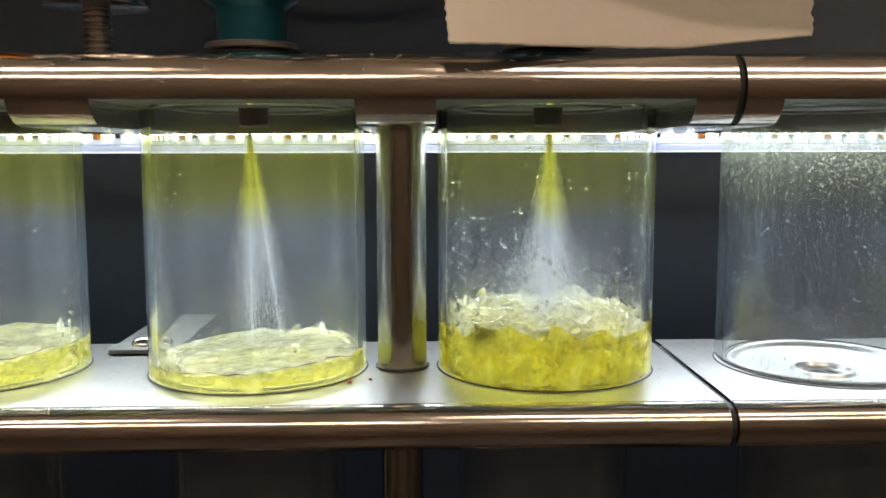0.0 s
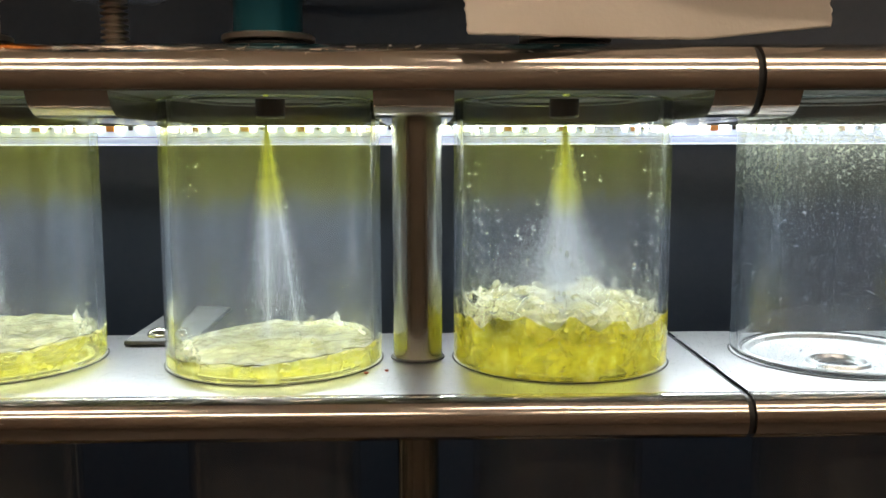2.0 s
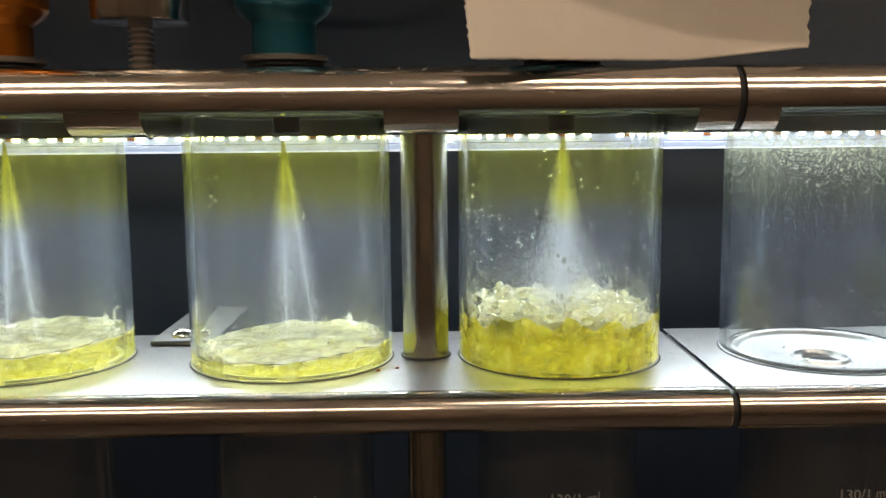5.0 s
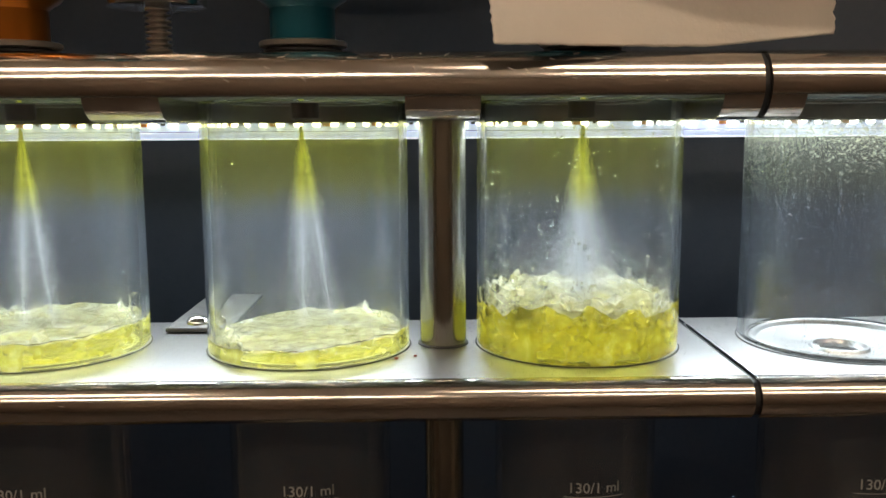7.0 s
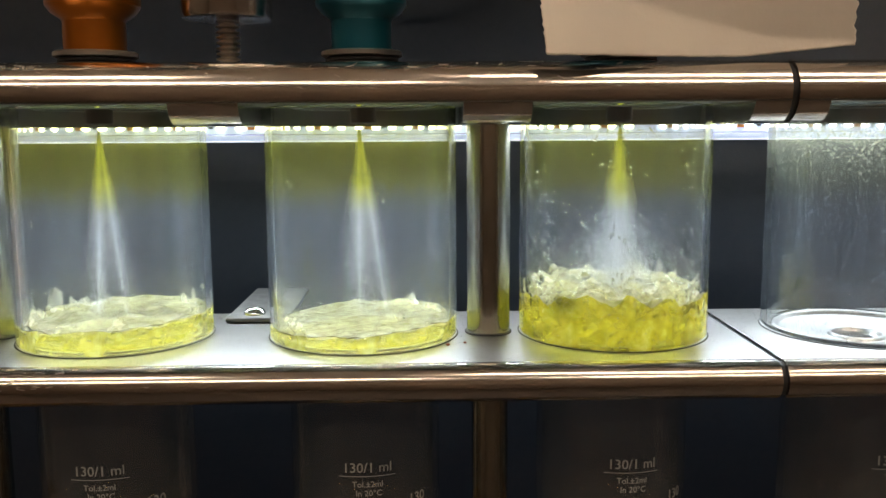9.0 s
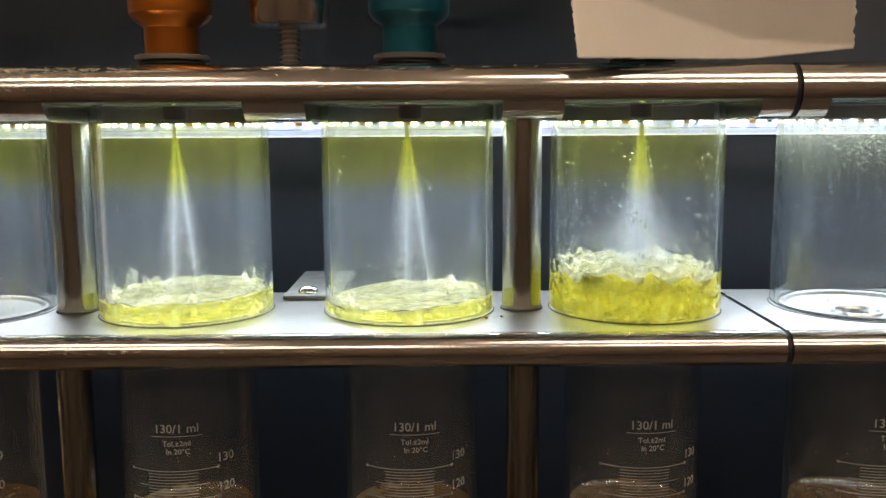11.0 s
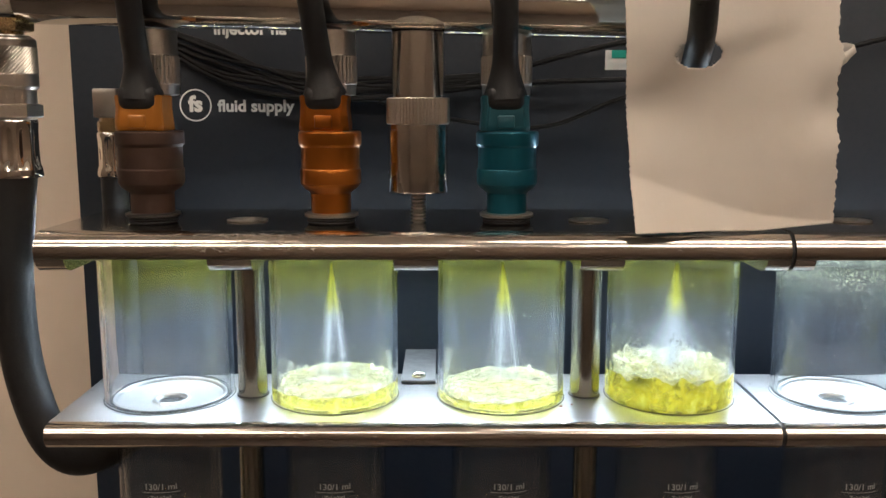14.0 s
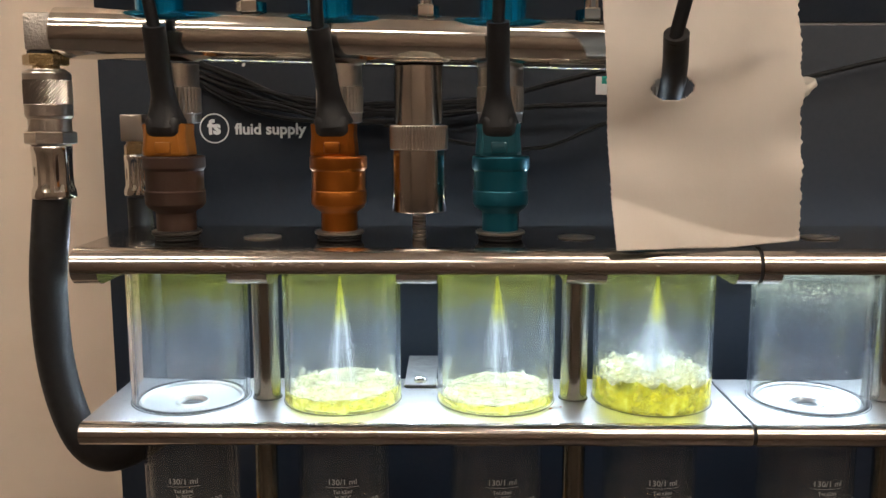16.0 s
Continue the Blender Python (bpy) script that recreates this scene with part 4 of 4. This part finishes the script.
def knurl(z0, z1, r, n=44, rows=7, depth=0.00042):
    """A band of small pyramids, crossed like a file."""
    bm = bmesh.new()
    grid = []
    for j in range(2 * rows + 1):
        z = z0 + (z1 - z0) * j / (2 * rows)
        grid.append([bm.verts.new(((r + (depth if (k + j) % 2 else 0)) * math.cos(math.pi * k / n), (r + (depth if (k + j) % 2 else 0)) * math.sin(math.pi * k / n), z)) for k in range(2 * n)])
    for a, b in zip(grid, grid[1:]):
        for k in range(2 * n):
            bm.faces.new((a[k], a[(k + 1) % (2 * n)], b[(k + 1) % (2 * n)], b[k]))
    bm.faces.new(grid[0][::-1])
    bm.faces.new(grid[-1])
    bmesh.ops.translate(bm, vec=(HX, HY, 0), verts=bm.verts)
    return bm


part("sleeve_top", lathe([(0.0085, 1.3836), (0.0089, 1.3840), (0.0089, 1.3862), (0.0086, 1.3868), (0.0072, 1.3876), (0.0070, 1.3880)], (HX, HY, 0), 64), TURNED, hose, "", 20)
part("knurled_sleeve", knurl(1.3748, 1.3838, 0.0086), TURNED, hose, "cross-knurled coupling sleeve", 0)
part("coupler_body", lathe([(0.0085, 1.3700), (0.0089, 1.3703), (0.0089, 1.3744), (0.0086, 1.3749)], (HX, HY, 0), 64), TURNED, hose, "", 20)
part("collar", lathe([(0.0080, 1.3638), (0.0080, 1.3690), (0.0090, 1.3700)], (HX, HY, 0), 48), TURNED, hose)
part("hex_nut", lathe([(0.0090, 1.3592), (0.0097, 1.3597), (0.0097, 1.3636), (0.0090, 1.3641)], (HX, HY, 0), 6, pose(0, 0, 0, 0, 0, 20)), TURNED, hose, "", 20)


def ferrule(x, y, z0, z1, r, parent):
    """A crimped sleeve with pressed flats."""
    bm = bmesh.new()
    seg = 64
    rows = []
    h = z1 - z0
    for u, rr, dent in ((0, r * 1.05, 0), (0.03, r * 1.10, 0), (0.14, r * 1.07, 0), (0.24, r * 0.97, 0.10), (0.5, r * 0.96, 0.12), (0.80, r * 0.97, 0.10), (0.9, r * 1.0, 0), (0.97, r * 1.0, 0), (1.0, r * 0.93, 0)):
        rows.append([bm.verts.new((x + rr * (1 - dent * (0.5 + 0.5 * math.cos(8 * 2 * math.pi * k / seg))) * math.cos(2 * math.pi * k / seg), y + rr * (1 - dent * (0.5 + 0.5 * math.cos(8 * 2 * math.pi * k / seg))) * math.sin(2 * math.pi * k / seg), z0 + h * u)) for k in range(seg)])
    for a, b in zip(rows, rows[1:]):
        for k in range(seg):
            bm.faces.new((a[k], a[(k + 1) % seg], b[(k + 1) % seg], b[k]))
    bm.faces.new(rows[0][::-1])
    bm.faces.new(rows[-1])
    return part("ferrule", bm, CHROME, parent, "shiny crimped ferrule", 50)


ferrule(HX, HY, 1.3380, 1.3590, 0.0077, hose)
run = spline([(-0.2143, HY, 1.3390), (-0.2160, HY, 1.3260), (-0.2184, HY, 1.3020), (-0.2178, HY, 1.2740), (-0.2138, HY, 1.2520), (-0.2072, HY, 1.2368), (-0.1990, HY + 0.003, 1.2303), (-0.1890, HY + 0.012, 1.2318), (-0.1800, HY + 0.028, 1.2370), (-0.1760, HY + 0.047, 1.2390)], 60)
part("rubber_hose", sweep(run, 0.0072, 28), RUBBER, hose, "black rubber hose", 60)

RX, RY = -0.1996, 0.236
back = thing("rear_hose", (RX, RY, 1.34), "second black hose with steel coupling behind the injectors", "hose")
part("block", block((RX - 0.0053, RY - 0.006, 1.3588), (RX + 0.0050, RY + 0.006, 1.3708), 0.0008), TURNED, back)
part("nut", lathe([(0.0056, 1.3528), (0.0060, 1.3532), (0.0060, 1.3570), (0.0050, 1.3574), (0.0050, 1.3590)], (RX, RY, 0), 6), BRASS, back, "", 20)
ferrule(RX, RY, 1.3342, 1.3528, 0.0060, back)
part("rubber_hose", sweep([Vector((RX, RY, 1.3333)), Vector((RX, RY, 1.3280)), Vector((RX, RY + 0.002, 1.2300))], 0.0055, 20), RUBBER, back, "", 60)

# ---- thin cables on the panel ----
def cable(points, r=0.0010):
    points = [(-0.0556 + (x + 0.0555) * 1.095, y + 0.034, 1.3551 + (z - 1.3561) * 1.095) for x, y, z in points]
    cb = tagged(finish("cable", sweep(spline(points, 40), r, 8), CABLE, None, "", 60), "thin black cable hanging along the navy panel", "cable", "panel cables")
    return cb


rnd = random.Random(12)
for i in range(9):
    o = i * 0.0013
    w = [rnd.uniform(-0.0016, 0.0016) for _ in range(8)]
    cable([(-0.172, 0.223, 1.3945 - o * 0.6 + w[0]), (-0.150, 0.2185 + abs(w[1]), 1.3868 - o * 1.1 + w[2]), (-0.130, 0.218 + abs(w[3]), 1.3800 - o * 0.9 + w[4]), (-0.110, 0.2185 + abs(w[5]), 1.3755 - o * 0.7 + w[6]), (-0.085, 0.219, 1.3740 - o * 0.6 + w[7]), (-0.055, 0.2195, 1.3750 - o * 0.5 - 1.5 * w[0]), (-0.028, 0.2195, 1.3790 - o * 0.4 + 2 * w[3])], rnd.uniform(0.0008, 0.0012))
cable([(-0.050, 0.2195, 1.3730), (-0.020, 0.2195, 1.3815), (0.010, 0.2195, 1.3888), (0.040, 0.2195, 1.3930)], 0.0012)
cable([(-0.085, 0.2195, 1.3700), (-0.049, 0.2195, 1.3716), (-0.018, 0.2195, 1.3738), (0.010, 0.2195, 1.3746), (0.040, 0.2195, 1.3760)], 0.0012)
cable([(-0.085, 0.2195, 1.3660), (-0.049, 0.2195, 1.3577), (-0.017, 0.2195, 1.3562), (0.010, 0.2195, 1.3665), (0.040, 0.2195, 1.3760)], 0.0010)
cable([(0.060, 0.2195, 1.3790), (0.092, 0.2195, 1.3851), (0.1265, 0.2195, 1.3932), (0.160, 0.2195, 1.4000)], 0.0012)

# ---- the paper that hangs on the plug ----
def paper_sheet():
    bm = bmesh.new()
    nx, nz = 150, 220
    zlo, zhi = 1.3224, 1.4450
    grid = []
    for j in range(nz + 1):
        z = zlo + (zhi - zlo) * j / nz
        row = []
        for i in range(nx + 1):
            u = i / nx
            left = 0.0027 - (z - 1.325) * 0.090 + 0.00055 * noise.noise(Vector((0, 0, z * 1100)))
            right = 0.0709 - (z - 1.325) * 0.105 + 0.0017 * noise.noise(Vector((5, 0, z * 120))) + 0.0009 * noise.noise(Vector((9, 0, z * 600)))
            x = left + (right - left) * u
            zz = z
            if j < 25:
                zz += (1 - j / 25) * (0.0028 * max(0, u - 0.62) / 0.38 * 0.9 + 0.0002 * noise.noise(Vector((x * 300, 3, 0))))
            h = z - 1.3232
            y = 0.1545 - 0.30 * h + 1.9 * h * h
            y += 0.0036 * math.exp(-((x - 0.004) / 0.016) ** 2) * math.exp(-((z - 1.362) / 0.014) ** 2) + 0.0022 * math.exp(-((x - 0.066) / 0.009) ** 2 - ((z - 1.362) / 0.008) ** 2)
            y -= 0.0015 * math.exp(-((x - 0.020) / 0.011) ** 2 - ((z - 1.383) / 0.012) ** 2)
            y += 0.0022 * noise.noise(Vector((x * 45, 1.5, z * 38))) + 0.0008 * math.sin((x - 0.02) * 90)
            y -= 0.0020 * max(0, 1 - j / 32) * (1 - u) ** 2
            # crease that rises from the hole, and the bent lower corner
            over = (z - 1.3795) - 0.30 * (x - 0.022)
            fade = math.exp(-((x - 0.036) / 0.018) ** 2)
            y -= 0.0030 * fade / (1 + math.exp(-over / 0.0022))
            under = (z - 1.3790) - 0.55 * (x - 0.008)
            y -= 0.0013 * math.exp(-((x - 0.009) / 0.010) ** 2) / (1 + math.exp(-(under + 0.008) / 0.0016))
            corner = (1.3420 - z) - 0.34 * (x - 0.001) + 2.2 * max(0, x - 0.02) ** 2
            if corner > 0:
                y -= 0.42 * corner * corner / (corner + 0.0012)
            row.append(bm.verts.new((x, y, zz)))
        grid.append(row)
    for j in range(nz):
        for i in range(nx):
            c = (grid[j][i].co + grid[j + 1][i + 1].co) / 2
            if ((c.x - 0.0199) / 0.0074) ** 2 + ((c.z - 1.3795) / 0.0043) ** 2 < 1 + 0.14 * noise.noise(Vector((c.x * 700, 0, c.z * 700))):
                continue
            bm.faces.new((grid[j][i], grid[j][i + 1], grid[j + 1][i + 1], grid[j + 1][i]))
    return bm


paper = thing("paper_sheet", (0.035, 0.15, 1.3232), "torn off-white paper sheet hanging on a plug, with a hole", "paper")
sh = part("sheet", paper_sheet(), PAPER, paper, "", 180)
so = sh.modifiers.new("thickness", "SOLIDIFY")
so.thickness = 0.00018
bm = bmesh.new()
prev = None
for i in range(26):
    u = i / 25
    a = u * 4.6
    r = 0.0022 - 0.0005 * u
    px, pz = 0.0655 + 0.0036 * min(1, u * 2) + (r * math.sin(a) if u > 0.4 else 0), 1.3775 + 0.0028 * min(1, u * 2) + (r * (1 - math.cos(a)) * 0.5 if u > 0.4 else 0)
    py = 0.1462 - 0.0015 * math.sin(a)
    w = 0.0013 + 0.0004 * math.sin(u * 9)
    row = [bm.verts.new((px - w * 0.5, py, pz + w)), bm.verts.new((px + w * 0.5, py + 0.0004, pz - w))]
    if prev:
        bm.faces.new((prev[0], prev[1], row[1], row[0]))
    prev = row
cu = part("torn_curl", bm, PAPER, paper, "curled torn strip", 180)
so = cu.modifiers.new("thickness", "SOLIDIFY")
so.thickness = 0.00018

# ---- crumbs on the shelf ----
for x, y, s in ((-0.0170, 0.1669, 0.0005), (-0.0128, 0.1690, 0.0004)):
    cr = finish("crumb", pebbles([((x, y, SHELF_Z + s * 0.6), s, (1.2, 1, 0.7))], 1), paint("reddish_crumb", (0.30, 0.08, 0.05), 0.7), None, "", 0)
    tagged(cr, "tiny reddish crumb on the shelf", "crumb", "crumbs")
